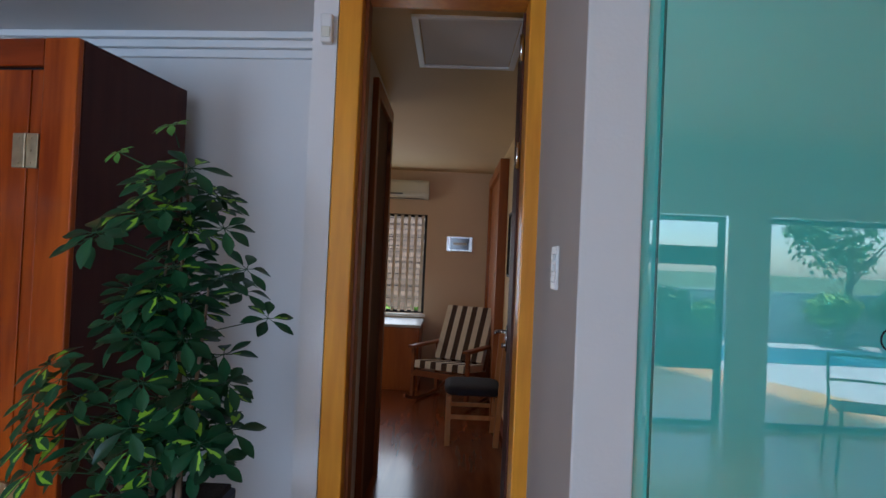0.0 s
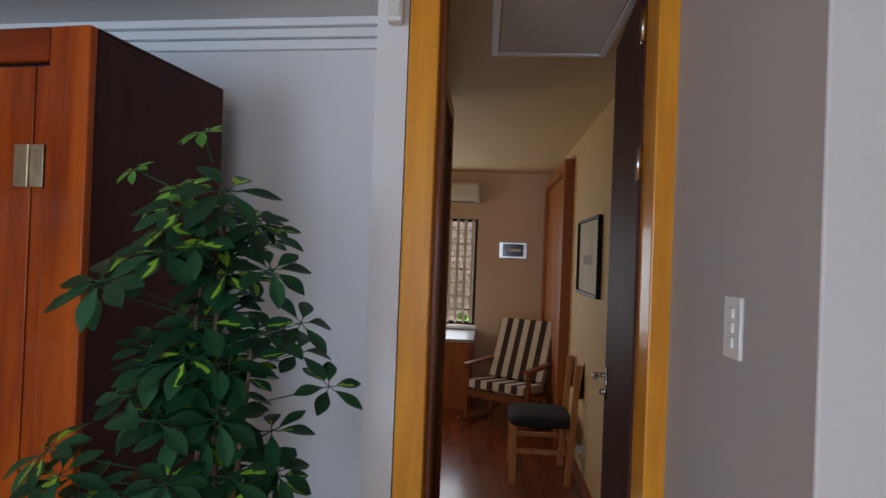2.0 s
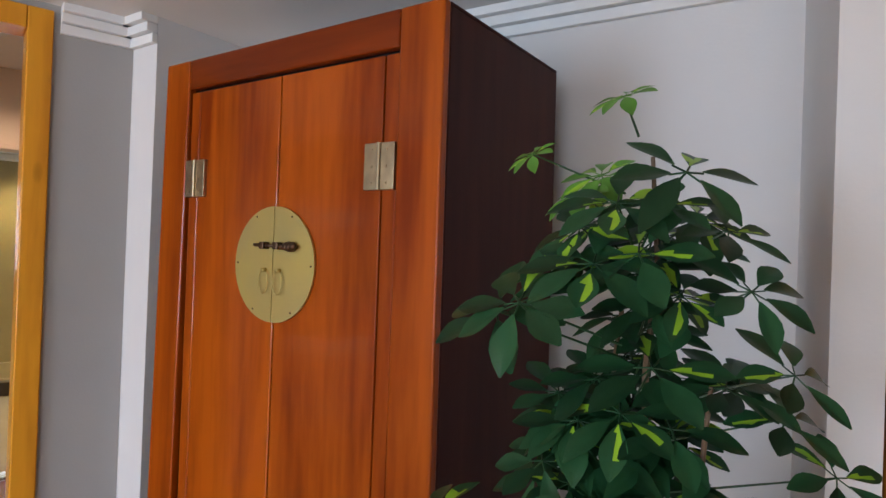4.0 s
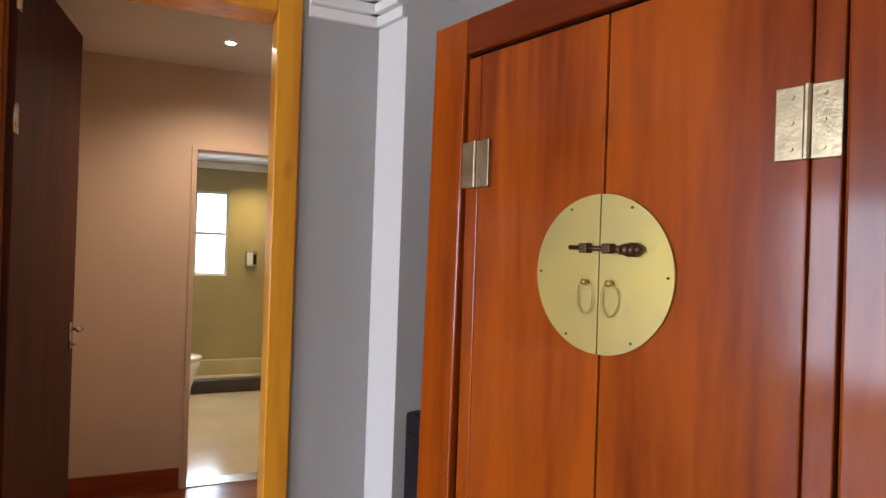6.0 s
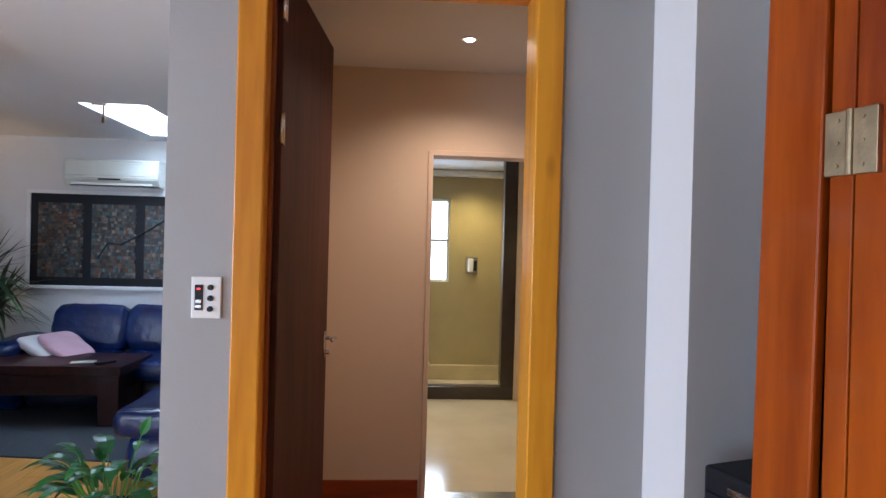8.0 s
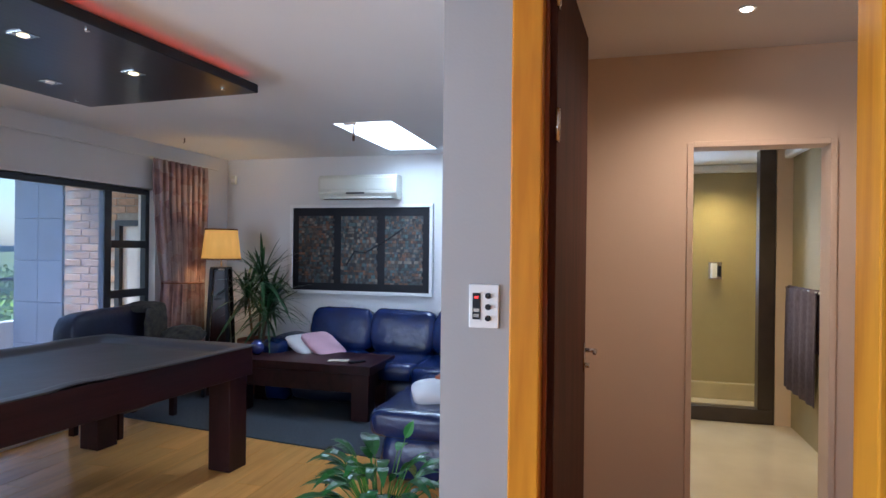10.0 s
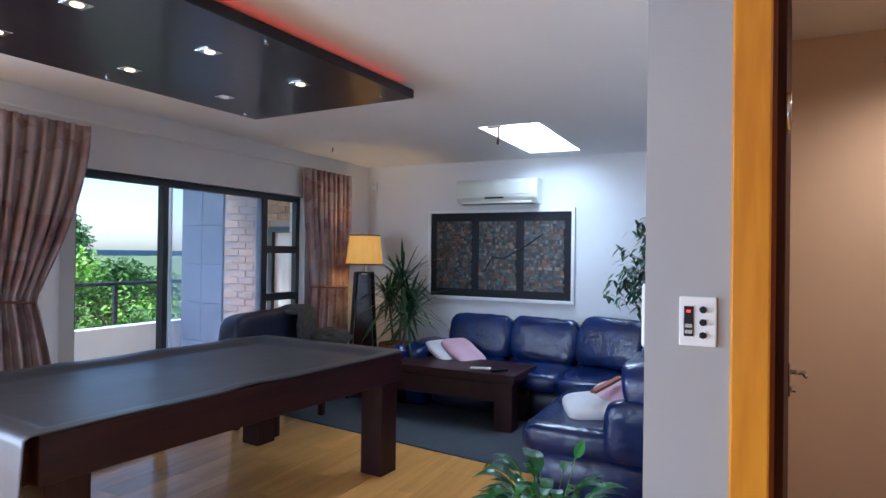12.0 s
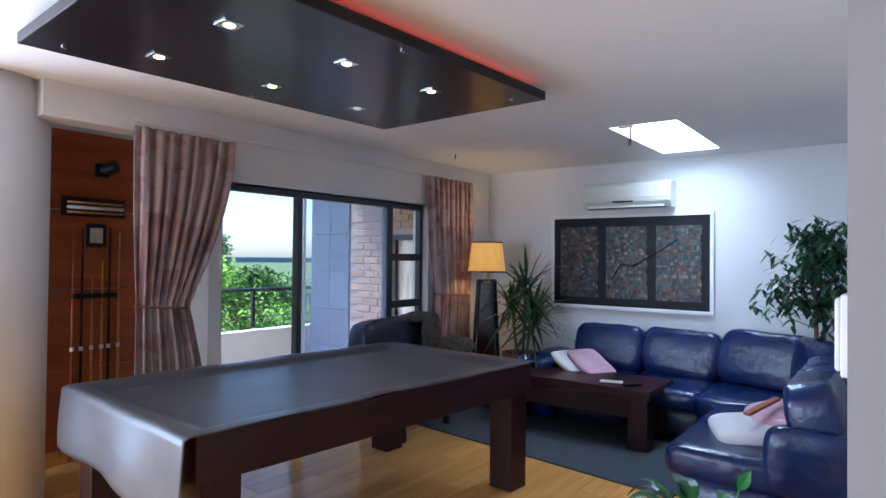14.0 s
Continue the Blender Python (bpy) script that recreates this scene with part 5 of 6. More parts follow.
cpart("backrest", (0.98, 0.24, 0.54), T(-0.03, -0.30, 0.69, 0, 1, 8), DARKNAVY, ac2, seed=52, puff=0.22, sharp=7, wrinkle=0.02)
for s in (-1, 1):
    cpart("armrest", (0.18, 0.54, 0.34), T(s * 0.38, -0.06, 0.46), DARKNAVY, ac2, seed=53 + s, puff=0.35)

jk = thing("throw", Matrix.Translation((-6.06, -3.10, 0)), "rumpled dark patterned throw over the corner of the armchair", "throw")
THROW = mat("dark_patterned_throw", (0.075, 0.070, 0.055), 0.9, 0.3, 22, 0.5, 120, second=(0.014, 0.016, 0.024))
cpart("fold", (0.30, 0.34, 0.07), T(0.03, -0.20, 0.945, 10, 6), THROW, jk, seed=81, puff=0.5, wrinkle=0.03, n=14)
cpart("fold", (0.30, 0.06, 0.30), T(0.03, -0.05, 0.80, 10, 4), THROW, jk, seed=82, puff=0.4, wrinkle=0.03, n=14)
cpart("fold", (0.30, 0.46, 0.14), T(-0.10, 0.10, 0.68, -10, 14), THROW, jk, seed=84, puff=0.7, wrinkle=0.06, n=14)

# ---- floor lamp ----
fl_ = thing("floor_lamp", Matrix.Translation((-6.84, -3.07, 0)) @ Matrix.Rotation(radians(20), 4, "Z"), "tapered dark wooden floor lamp with a lit parchment shade", "floor lamp")
bm = bmesh.new()
for sx in (-1, 1):
    for sy in (-1, 1):
        vs = box(bm, -0.016, 0.016, -0.016, 0.016, 0.0, 1.27)
        for v in vs:
            k = 0.125 - 0.055 * v.co.z / 1.27
            v.co.x += sx * k
            v.co.y += sy * k
part("tower_leg", bm, BLACK, fl_)
bm = bmesh.new()
vs = box(bm, -1, 1, -1, 1, 0.02, 1.25)
for v in vs:
    k = 0.105 - 0.052 * v.co.z / 1.27
    v.co.x *= k
    v.co.y *= k
part("tower_core", bm, MAHOG_Z, fl_)
bpart("cap", (-0.085, 0.085, -0.085, 0.085, 1.27, 1.285), BLACK, fl_)
bm = bmesh.new()
tube(bm, (0, 0, 1.28), (0, 0, 1.42), 0.01)
part("stem", bm, OLDBRASS, fl_)
bm = bmesh.new()
n = 32
ringb = [bm.verts.new((0.190 * math.cos(2 * math.pi * i / n), 0.190 * math.sin(2 * math.pi * i / n), 1.365)) for i in range(n)]
ringt = [bm.verts.new((0.155 * math.cos(2 * math.pi * i / n), 0.155 * math.sin(2 * math.pi * i / n), 1.66)) for i in range(n)]
for i in range(n):
    bm.faces.new((ringb[i], ringb[(i + 1) % n], ringt[(i + 1) % n], ringt[i]))
sh = part("shade", bm, SHADE, fl_, "glowing parchment shade", True)
sh.modifiers.new("thick", "SOLIDIFY").thickness = 0.003
for r, z in ((0.193, 1.365), (0.158, 1.66)):
    bm = bmesh.new()
    lathe(bm, [(r, z - 0.008), (r + 0.002, z), (r, z + 0.006)], 32)
    bm.faces.ensure_lookup_table()
    for f in [f for f in bm.faces if len(f.verts) > 4]:
        bm.faces.remove(f)
    part("shade_trim", bm, SHADETRIM, fl_)

# ---- wall pieces of the living room ----
def aircon(name, m, w, h, d, label):
    t = thing(name, m, label, "air conditioner")
    bm = bmesh.new()
    pts = [(0, 0), (-d * 0.75, 0), (-d, h * 0.25), (-d * 0.97, h * 0.9), (-d * 0.85, h), (0, h)]
    a = [bm.verts.new((-w / 2, y, z)) for y, z in pts]
    b = [bm.verts.new((w / 2, y, z)) for y, z in pts]
    for i in range(len(pts)):
        k = (i + 1) % len(pts)
        bm.faces.new((a[i], a[k], b[k], b[i]))
    bm.faces.new(a[::-1])
    bm.faces.new(b)
    bmesh.ops.bevel(bm, geom=bm.edges[:], offset=0.008, segments=2, affect="EDGES")
    part("housing", bm, CREAM, t)
    bpart("front_panel", (-w / 2 + 0.02, w / 2 - 0.02, -d - 0.006, -d + 0.012, h * 0.36, h * 0.86), CREAM, t, 0.004)
    bpart("louvre", (-w / 2 + 0.06, w / 2 - 0.06, -d * 0.86, -d * 0.84, 0.004, h * 0.19), CREAM, t, 0.002)
    bpart("outlet", (-w / 2 + 0.05, w / 2 - 0.05, -d * 0.80, -d * 0.62, -0.002, 0.003), BLACK, t, 0.0)
    bpart("badge", (-0.11, 0.09, -d - 0.009, -d + 0.004, h * 0.20, h * 0.26), BLACK, t, 0.001)
    return t


ME = Matrix.Translation((-7.55, 0, 0)) @ Matrix.Rotation(radians(90), 4, "Z")     # local x along +y, facing +x
aircon("air_conditioner", ME @ Matrix.Translation((-1.84, 0, 2.0)), 0.87, 0.25, 0.20, "cream split air conditioner above the wall panel")
art = thing("mosaic_panel", ME, "black triptych of dark mosaic pieces in a white frame", "wall art")
A0, A1, Z0, Z1 = -2.69, -1.06, 0.995, 1.955
for b in ((A0, A1, Z1 - 0.035, Z1), (A0, A1, Z0, Z0 + 0.035), (A0, A0 + 0.035, Z0 + 0.035, Z1 - 0.035), (A1 - 0.035, A1, Z0 + 0.035, Z1 - 0.035)):
    bpart("frame_rail", (b[0], b[1], -0.035, 0.0, b[2], b[3]), TRIM, art, 0.003)
bpart("black_board", (A0 + 0.035, A1 - 0.035, -0.018, 0.0, Z0 + 0.035, Z1 - 0.035), BLACK, art, 0.0)
hues = [(0.10, 0.065, 0.045), (0.060, 0.070, 0.080), (0.17, 0.075, 0.035), (0.065, 0.11, 0.11), (0.20, 0.17, 0.13), (0.035, 0.032, 0.032)]
MOS = [mat("mosaic_chip", tuple(0.6 * c for c in h), 0.4, 0.3, 20, island=0.5) for h in hues]
for k in range(3):
    rnd = random.Random(k + 70)
    bm = bmesh.new()
    x0 = A0 + 0.105 + 0.50 * k
    z = Z0 + 0.115
    while z < Z1 - 0.13:
        hgt = rnd.uniform(0.018, 0.04)
        x = x0
        while x < x0 + 0.40:
            wdt = rnd.uniform(0.014, 0.045)
            n0 = len(bm.faces)
            box(bm, x + 0.001, min(x + wdt, x0 + 0.42) - 0.001, -0.0185 - rnd.uniform(0.002, 0.008), -0.017, z + 0.001, z + hgt - 0.001)
            bm.faces.ensure_lookup_table()
            mi = rnd.randrange(6)
            for f in bm.faces[n0:]:
                f.material_index = mi
            x += wdt
        z += hgt
    part("mosaic_field", bm, MOS, art, "field of small dark mosaic chips")
bm = bmesh.new()
pts = [(-2.02, 1.30), (-1.93, 1.45), (-1.80, 1.44), (-1.66, 1.52), (-1.52, 1.60), (-1.38, 1.70)]
for p, q in zip(pts, pts[1:]):
    tube(bm, (p[0], -0.026, p[1]), (q[0], -0.026, q[1]), 0.008, 0.007, 6)
part("branch", bm, BLACK, art, "dark branch line across the mosaic")
pir = thing("motion_sensor", ME @ Matrix.Translation((-3.40, 0, 2.24)), "small cream alarm sensor high in the corner", "sensor")
bpart("case", (-0.03, 0.03, -0.045, 0.0, -0.05, 0.05), CREAM, pir, 0.01)
bpart("lens", (-0.022, 0.022, -0.052, -0.044, -0.03, 0.01), WHITEPL, pir, 0.004)
pir2 = thing("motion_sensor", W @ Matrix.Translation((0.345, 2.55, 2.20)), "small white alarm sensor beside the passage door", "sensor")
bpart("case", (-0.022, 0.022, -0.04, 0.0, -0.055, 0.05), WHITEPL, pir2, 0.008)
bpart("lens", (-0.016, 0.016, -0.046, -0.039, -0.04, 0.0), CREAM, pir2, 0.004)
hk = thing("ceiling_hook", Matrix.Translation((-6.25, -3.05, CH)), "small metal hook in the ceiling", "hook")
bm = bmesh.new()
tube(bm, (0, 0, 0), (0, 0, -0.03), 0.006)
tube(bm, (0, 0, -0.03), (0.012, 0, -0.045), 0.005)
part("hook_wire", bm, BRONZE, hk)

# switch plate with a small red display
sw = thing("light_switch", M2 @ Matrix.Translation((0.306, 0, 1.315)), "white switch plate with round dimmers and a red display", "switch")
bpart("plate", (-0.046, 0.046, -0.010, 0.0, -0.066, 0.066), WHITEPL, sw, 0.003)
bpart("keypad", (-0.034, -0.010, -0.014, -0.0095, -0.040, 0.040), BLACK, sw, 0.001)
bpart("display", (-0.027, -0.017, -0.0152, -0.0138, 0.024, 0.030), LEDRED, sw, 0.0)
for z in (0.028, -0.006, -0.040):
    bm = bmesh.new()
    tube(bm, (0.013, -0.009, z + 0.004), (0.013, -0.018, z + 0.004), 0.0095, 0.008, 14)
    part("dimmer", bm, BLACK, sw)
for z in (-0.012, -0.028):
    bpart("button", (-0.031, -0.013, -0.0155, -0.0138, z - 0.005, z + 0.005), CHROME, sw, 0.0)
ic = thing("intercom", Matrix.Translation((-3.62, 0.168, 1.30)), "white intercom handset on the partition wall", "intercom")
bpart("cradle", (-0.05, 0.05, -0.025, 0.0, -0.11, 0.11), WHITEPL, ic, 0.006)
bpart("handset", (-0.03, 0.02, -0.040, -0.024, -0.10, 0.10), WHITEPL, ic, 0.010)
ls = thing("light_switch", W @ Matrix.Translation((1.13, 2.10, 1.375)), "white light switch plate on the side wall", "switch")
bpart("plate", (-0.009, 0.0, -0.04, 0.04, -0.062, 0.062), WHITEPL, ls, 0.003)
for z in (-0.03, 0.0, 0.03):
    bpart("rocker", (-0.014, -0.008, -0.014, 0.014, z - 0.010, z + 0.010), WHITEPL, ls, 0.002)

ps = thing("light_switch", W @ Matrix.Translation((0.38, 3.02, 1.42)), "white light switch plate inside the passage", "switch")
bpart("plate", (0.0, 0.009, -0.04, 0.04, -0.062, 0.062), WHITEPL, ps, 0.003)
bpart("rocker", (0.008, 0.014, -0.014, 0.014, -0.020, 0.020), WHITEPL, ps, 0.002)


def metal_chair(m):
    """A slim dark metal chair with a hooped back and a slatted seat."""
    t = thing("metal_chair", m, "slim dark metal chair beside the garden window", "chair")
    for x in (-0.2, 0.2):
        for y, top in ((-0.2, 0.44), (0.2, 0.80)):
            bm = bmesh.new()
            tube(bm, (x * 1.15, y * 1.15, 0.0), (x, y, 0.44), 0.011, seg=8)
            if top > 0.5:
                tube(bm, (x, y, 0.44), (x, y + 0.05, top), 0.011, seg=8)
            part("leg", bm, DARKMETAL, t, smooth=True)
        bm = bmesh.new()
        tube(bm, (x, -0.2, 0.44), (x, 0.2, 0.44), 0.010, seg=8)
        part("seat_rail", bm, DARKMETAL, t, smooth=True)
    for i in range(7):
        bpart("seat_slat", (-0.2, 0.2, -0.20 + 0.058 * i, -0.165 + 0.058 * i, 0.445, 0.457), DARKMETAL, t, 0.002)
    for z in (0.60, 0.79):
        bm = bmesh.new()
        pts = [(-0.2 + 0.05 * i, 0.225 + 0.04 * math.sin(math.pi * i / 8), z) for i in range(9)]
        for p, q in zip(pts, pts[1:]):
            tube(bm, p, q, 0.010, seg=8)
        part("back_rail", bm, DARKMETAL, t, smooth=True)


metal_chair(W @ pose(3.85, -1.2, 0.0, 0, 0, 200))

# ---- cue panel ----
cp = thing("wall_panelling", Matrix.Translation((-3.70, -4.48, 0)), "red-brown wooden wall panelling behind the cue rack", "wall panelling")
cp["kind"] = "structure"
for i in range(4):
    bpart("board", (-0.29, 0.38, -0.018, 0.0, 0.10 + 0.572 * i, 0.669 + 0.572 * i), PANELWOOD, cp, 0.002)
rk = thing("cue_rack", Matrix.Translation((-3.68, -4.478, 0)), "dark cue rack holding pool cues on the wooden panel", "cue rack")
bpart("shelf_board", (-0.21, 0.24, 0.0, 0.02, 1.77, 1.91), MAHOG, rk, 0.004)
for i, z in enumerate((1.80, 1.835, 1.87)):
    bm = bmesh.new()
    tube(bm, (-0.19, 0.032, z), (0.20, 0.032, z), 0.008 + 0.004 * (i == 1))
    part("cue_rest", bm, CUSHW if i == 1 else CHAIRWOOD, rk, smooth=True)
bpart("clip_bar", (-0.16, 0.16, 0.0, 0.03, 1.175, 1.21), BLACK, rk, 0.004)
bpart("picture_board", (-0.075, 0.065, 0.0, 0.015, 1.55, 1.72), BLACK, rk, 0.004)
bpart("picture_sheet", (-0.05, 0.04, 0.015, 0.017, 1.58, 1.69), PAPER, rk, 0.0)
for x, top, k in ((0.15, 1.70, PANELWOOD), (0.09, 1.69, MAHOG_Z), (0.02, 1.32, CHAIRWOOD), (-0.05, 1.45, CHAIRWOOD), (-0.10, 1.70, BLACK), (-0.17, 1.66, CHAIRWOOD)):
    q = thing("pool_cue", Matrix.Translation((-3.68 + x, -4.455, 0)), "slim wooden pool cue standing in the rack", "pool cue", "pool cues")
    bm = bmesh.new()
    tube(bm, (0, 0, 0.02), (0, 0, top), 0.014, 0.006, 8)
    part("shaft", bm, k, q, smooth=True)
    bm = bmesh.new()
    tube(bm, (0, 0, 0.80), (0, 0, 0.83), 0.0145, 0.0145, 8)
    part("ring", bm, CUSHW, q)
wl = thing("wall_spotlight", Matrix.Translation((-3.72, -4.479, 2.12)), "small black wall spotlight above the cue rack", "wall lamp")
bpart("bracket", (-0.05, 0.05, 0.0, 0.025, -0.05, 0.05), BLACK, wl, 0.008)
bm = bmesh.new()
tube(bm, (0, 0.02, 0.0), (-0.06, 0.10, 0.03), 0.035, 0.045, 14)
part("spot_head", bm, BLACK, wl)

# ---- side hall and bathroom ----
dl = thing("ceiling_downlight", Matrix.Translation((-4.39, 1.23, 2.53)), "round lit downlight in the hall ceiling", "downlight")
bm = bmesh.new()
lathe(bm, [(0.040, -0.006), (0.036, 0.0)], 24)
part("rim", bm, TRIM, dl)
bm = bmesh.new()
lathe(bm, [(0.022, -0.009), (0.025, -0.006)], 20)
part("bulb", bm, HALLBULB, dl)
MB = Matrix.Translation((-8.36, 0, 0)) @ Matrix.Rotation(radians(90), 4, "Z")
bw = thing("window_bath", MB, "small white bathroom window with a half-lowered blind", "window")
bw["kind"] = "structure"
for b in ((1.12, 1.15, 1.1, 2.05), (1.45, 1.48, 1.1, 2.05), (1.15, 1.45, 2.02, 2.05), (1.15, 1.45, 1.1, 1.13), (1.15, 1.45, 1.56, 1.59)):
    bpart("window_frame", (b[0], b[1], -0.03, 0.02, b[2], b[3]), TRIM, bw, 0.002)
# Emission on the pane stands in for daylight behind the glass
pn = bpart("pane", (1.15, 1.45, -0.002, 0.002, 1.13, 2.02), glow("glowing_frosted_pane", (0.92, 0.97, 1.0), 2.2), bw, 0.0, "frosted pane glowing in place of daylight")
for i in range(19):
    bpart("slat", (1.15, 1.45, -0.045, -0.027, 1.585 + 0.023 * i, 1.588 + 0.023 * i), TRIM, bw, 0.0)
kb = tagged(bpart("shower_kerb", (-7.46, -7.34, 0.33, 2.07, 0.0, 0.125), TILE, None, 0.006), "dark brown tiled shower kerb", "kerb", kind="structure")
slab("wall_shower_nib", (-7.46, -7.34, 2.074, 2.2, 0.0, 2.38), BEIGE_WALL, "beige end of the shower wall")
tagged(bpart("shower_pier", (-7.46, -7.34, 1.94, 2.07, 0.125, 2.38), TILE, None, 0.004), "dark brown tiled edge of the shower wall", "tile edge", kind="structure")
tagged(bpart("shower_ledge", (-8.3, -8.22, 0.33, 2.2, 0.0, 0.16), mat("cream_ledge_tile", (0.55, 0.46, 0.26), 0.3, 0.1, 4), None, 0.004), "cream tiled ledge along the shower wall", "ledge", kind="structure")
bm = bmesh.new()
box(bm, -8.3, -8.22, 0.33, 2.2, 2.30, 2.379, 0.02)
box(bm, -8.22, -5.08, 2.13, 2.199, 2.30, 2.379, 0.02)
struct("trim_bath_cornice", bm, TRIM, "white bathroom cornice", category="cornice")
ds = thing("soap_dispenser", Matrix.Translation((-8.3, 1.74, 1.30)), "chrome and white soap dispenser on the shower wall", "dispenser")
bpart("back_plate", (0.0, 0.02, -0.065, 0.065, -0.09, 0.09), CHROME, ds, 0.006)
bpart("tank", (0.02, 0.07, -0.045, 0.015, -0.075, 0.075), WHITEPL, ds, 0.012)
bpart("lever", (0.02, 0.08, 0.02, 0.05, -0.06, 0.05), BLACK, ds, 0.006)
tr = thing("towel_rail", Matrix.Translation((-6.80, 2.2, 1.20)), "steel towel rail on the bathroom wall", "towel rail")
bm = bmesh.new()
tube(bm, (-0.45, -0.07, 0), (0.45, -0.07, 0), 0.010)
part("bar", bm, CHROME, tr, smooth=True)
for x in (-0.43, 0.43):
    bm = bmesh.new()
    tube(bm, (x, 0, 0), (x, -0.07, 0), 0.008)
    part("bracket", bm, CHROME, tr)
tw = thing("towel", Matrix.Translation((-6.80, 2.13, 1.20)), "grey-purple towel hanging over the rail", "towel")
bm = bmesh.new()
prev = None
for i in range(33):
    x = -0.38 + 0.76 * i / 32
    yy = 0.010 * math.sin(i * 0.9)
    cur = [bm.verts.new((x, dy + yy, z)) for dy, z in ((-0.022, -0.82), (-0.020, -0.4), (-0.014, -0.01), (0, 0.014), (0.014, -0.01), (0.022, -0.45))]
    if prev:
        for k in range(5):
            bm.faces.new((prev[k], cur[k], cur[k + 1], prev[k + 1]))
    prev = cur
ob = part("cloth", bm, TOWEL, tw, smooth=True)
ob.modifiers.new("thick", "SOLIDIFY").thickness = 0.008
to = thing("toilet", Matrix.Translation((-7.00, 0.98, 0)), "white porcelain toilet with a closed lid", "toilet")
bm = bmesh.new()
lathe(bm, [(0.11, 0.0), (0.12, 0.15), (0.17, 0.32), (0.185, 0.39), (0.17, 0.40)], 28)
for v in bm.verts:
    v.co.y *= 1.25
part("bowl", bm, PORC, to, smooth=True)
bm = bmesh.new()
lathe(bm, [(0.18, 0.40), (0.19, 0.41), (0.19, 0.425), (0.17, 0.435)], 28)
for v in bm.verts:
    v.co.y *= 1.25
part("lid", bm, PORC, to, smooth=True)
bpart("cistern", (-0.18, 0.18, -0.60, -0.30, 0.0, 0.78), PORC, to, 0.02)

# ---- passage and study ----
hatch = thing("ceiling_hatch", W @ Matrix.Translation((0.05, 0, 2.41)), "ceiling hatch with a thin white frame", "hatch")
hatch["kind"] = "structure"
bpart("panel", (0.60, 1.03, 2.92, 3.52, -0.006, -0.001), CEIL, hatch, 0.001)
for b in ((0.565, 0.595, 2.885, 3.555), (1.035, 1.065, 2.885, 3.555), (0.595, 1.035, 2.885, 2.913), (0.595, 1.035, 3.527, 3.555)):
    bpart("frame_strip", (b[0], b[1], b[2], b[3], -0.014, -0.001), TRIM, hatch, 0.002)
MF = W @ Matrix.Translation((0, 7.45, 0))                                 # facing -v
wn_ = thing("window_study", MF, "dark-framed study window with vertical blind slats and burglar bars", "window")
wn_["kind"] = "structure"
for b in ((-0.22, -0.19, 0.74, 1.90), (0.49, 0.52, 0.74, 1.90), (-0.19, 0.49, 1.87, 1.90), (-0.19, 0.49, 0.74, 0.77)):
    bpart("window_frame", (b[0], b[1], 0.05, 0.10, b[2], b[3]), BLACK, wn_, 0.002)
for i in range(9):
    x = -0.20 + 0.082 * i
    bpart("blind_slat", (x, x + 0.030, 0.018, 0.024, 0.76, 1.89), STRIPE_W, wn_, 0.0, m=None)
for i in range(7):
    z = 0.90 + 0.145 * i
    bpart("bar", (-0.19, 0.49, 0.062, 0.070, z, z + 0.010), BLACK, wn_, 0.0)
bpart("window_sill", (-0.24, 0.54, -0.03, 0.05, 0.70, 0.735), TRIM, wn_, 0.004)
gw = thing("garden_wall", W @ Matrix.Translation((0.2, 9.6, 0)), "tan brick garden wall outside the study window", "wall")
bm = bmesh.new()
rnd = random.Random(3)
for r in range(30):
    for i in range(16):
        x = -1.8 + 0.235 * i + (0.117 if r % 2 else 0)
        box(bm, x, x + 0.222, -0.02 - rnd.uniform(0, 0.006), 0.06, -0.3 + 0.085 * r, -0.3 + 0.085 * r + 0.073)
g1 = part("brick_courses", bm, BRICKJ, gw)
bpart("mortar_bed", (-1.85, 2.0, 0.0, 0.1, -0.3, 2.3), MORTAR, gw, 0.0)
sh_ = thing("shrub", W @ Matrix.Translation((0.2, 9.2, -0.3)), "green shrub against the garden wall", "shrub")
bm = bmesh.new()
for i in range(6):
    foliage(bm, (-0.9 + 0.38 * i, -0.05, 0.75 + 0.2 * math.sin(i * 2.1)), 0.38, 220, 0.06, rnd)
part("crown", bm, FOL2, sh_)
slab("ground_study_yard", (-3, 3, 7.6, 9.6, -0.35, -0.3), PAVING, "paved yard outside the study", W)
aircon("air_conditioner", W @ Matrix.Translation((0.14, 7.45, 2.07)), 0.78, 0.21, 0.18, "cream split air conditioner above the study window")
db = thing("meter_board", MF, "silver-framed distribution board on the study wall", "distribution board")
bpart("frame_plate", (0.757, 1.06, -0.02, 0.0, 1.485, 1.66), CHROME, db, 0.006)
bpart("glass_front", (0.80, 1.02, -0.026, -0.019, 1.505, 1.64), mat("blue_grey_cover", (0.10, 0.13, 0.18), 0.1, 0.2, 6, spec=0.8), db, 0.003)
bpart("breaker_row", (0.83, 0.99, -0.030, -0.025, 1.56, 1.585), WHITEPL, db, 0.001)
pic = thing("framed_drawing", W @ Matrix.Translation((1.30, 0, 0)), "pale drawing in a thin black frame on the passage wall", "picture")
V0, V1, P0, P1 = 4.44, 5.24, 1.27, 1.77
for b in ((V0, V1, P1 - 0.018, P1), (V0, V1, P0, P0 + 0.018), (V0, V0 + 0.018, P0 + 0.018, P1 - 0.018), (V1 - 0.018, V1, P0 + 0.018, P1 - 0.018)):
    bpart("frame_rail", (-0.03, 0.0, b[0], b[1], b[2], b[3]), BLACK, pic, 0.002)
bpart("sheet", (-0.012, 0.0, V0 + 0.018, V1 - 0.018, P0 + 0.018, P1 - 0.018), PAPER, pic, 0.0)
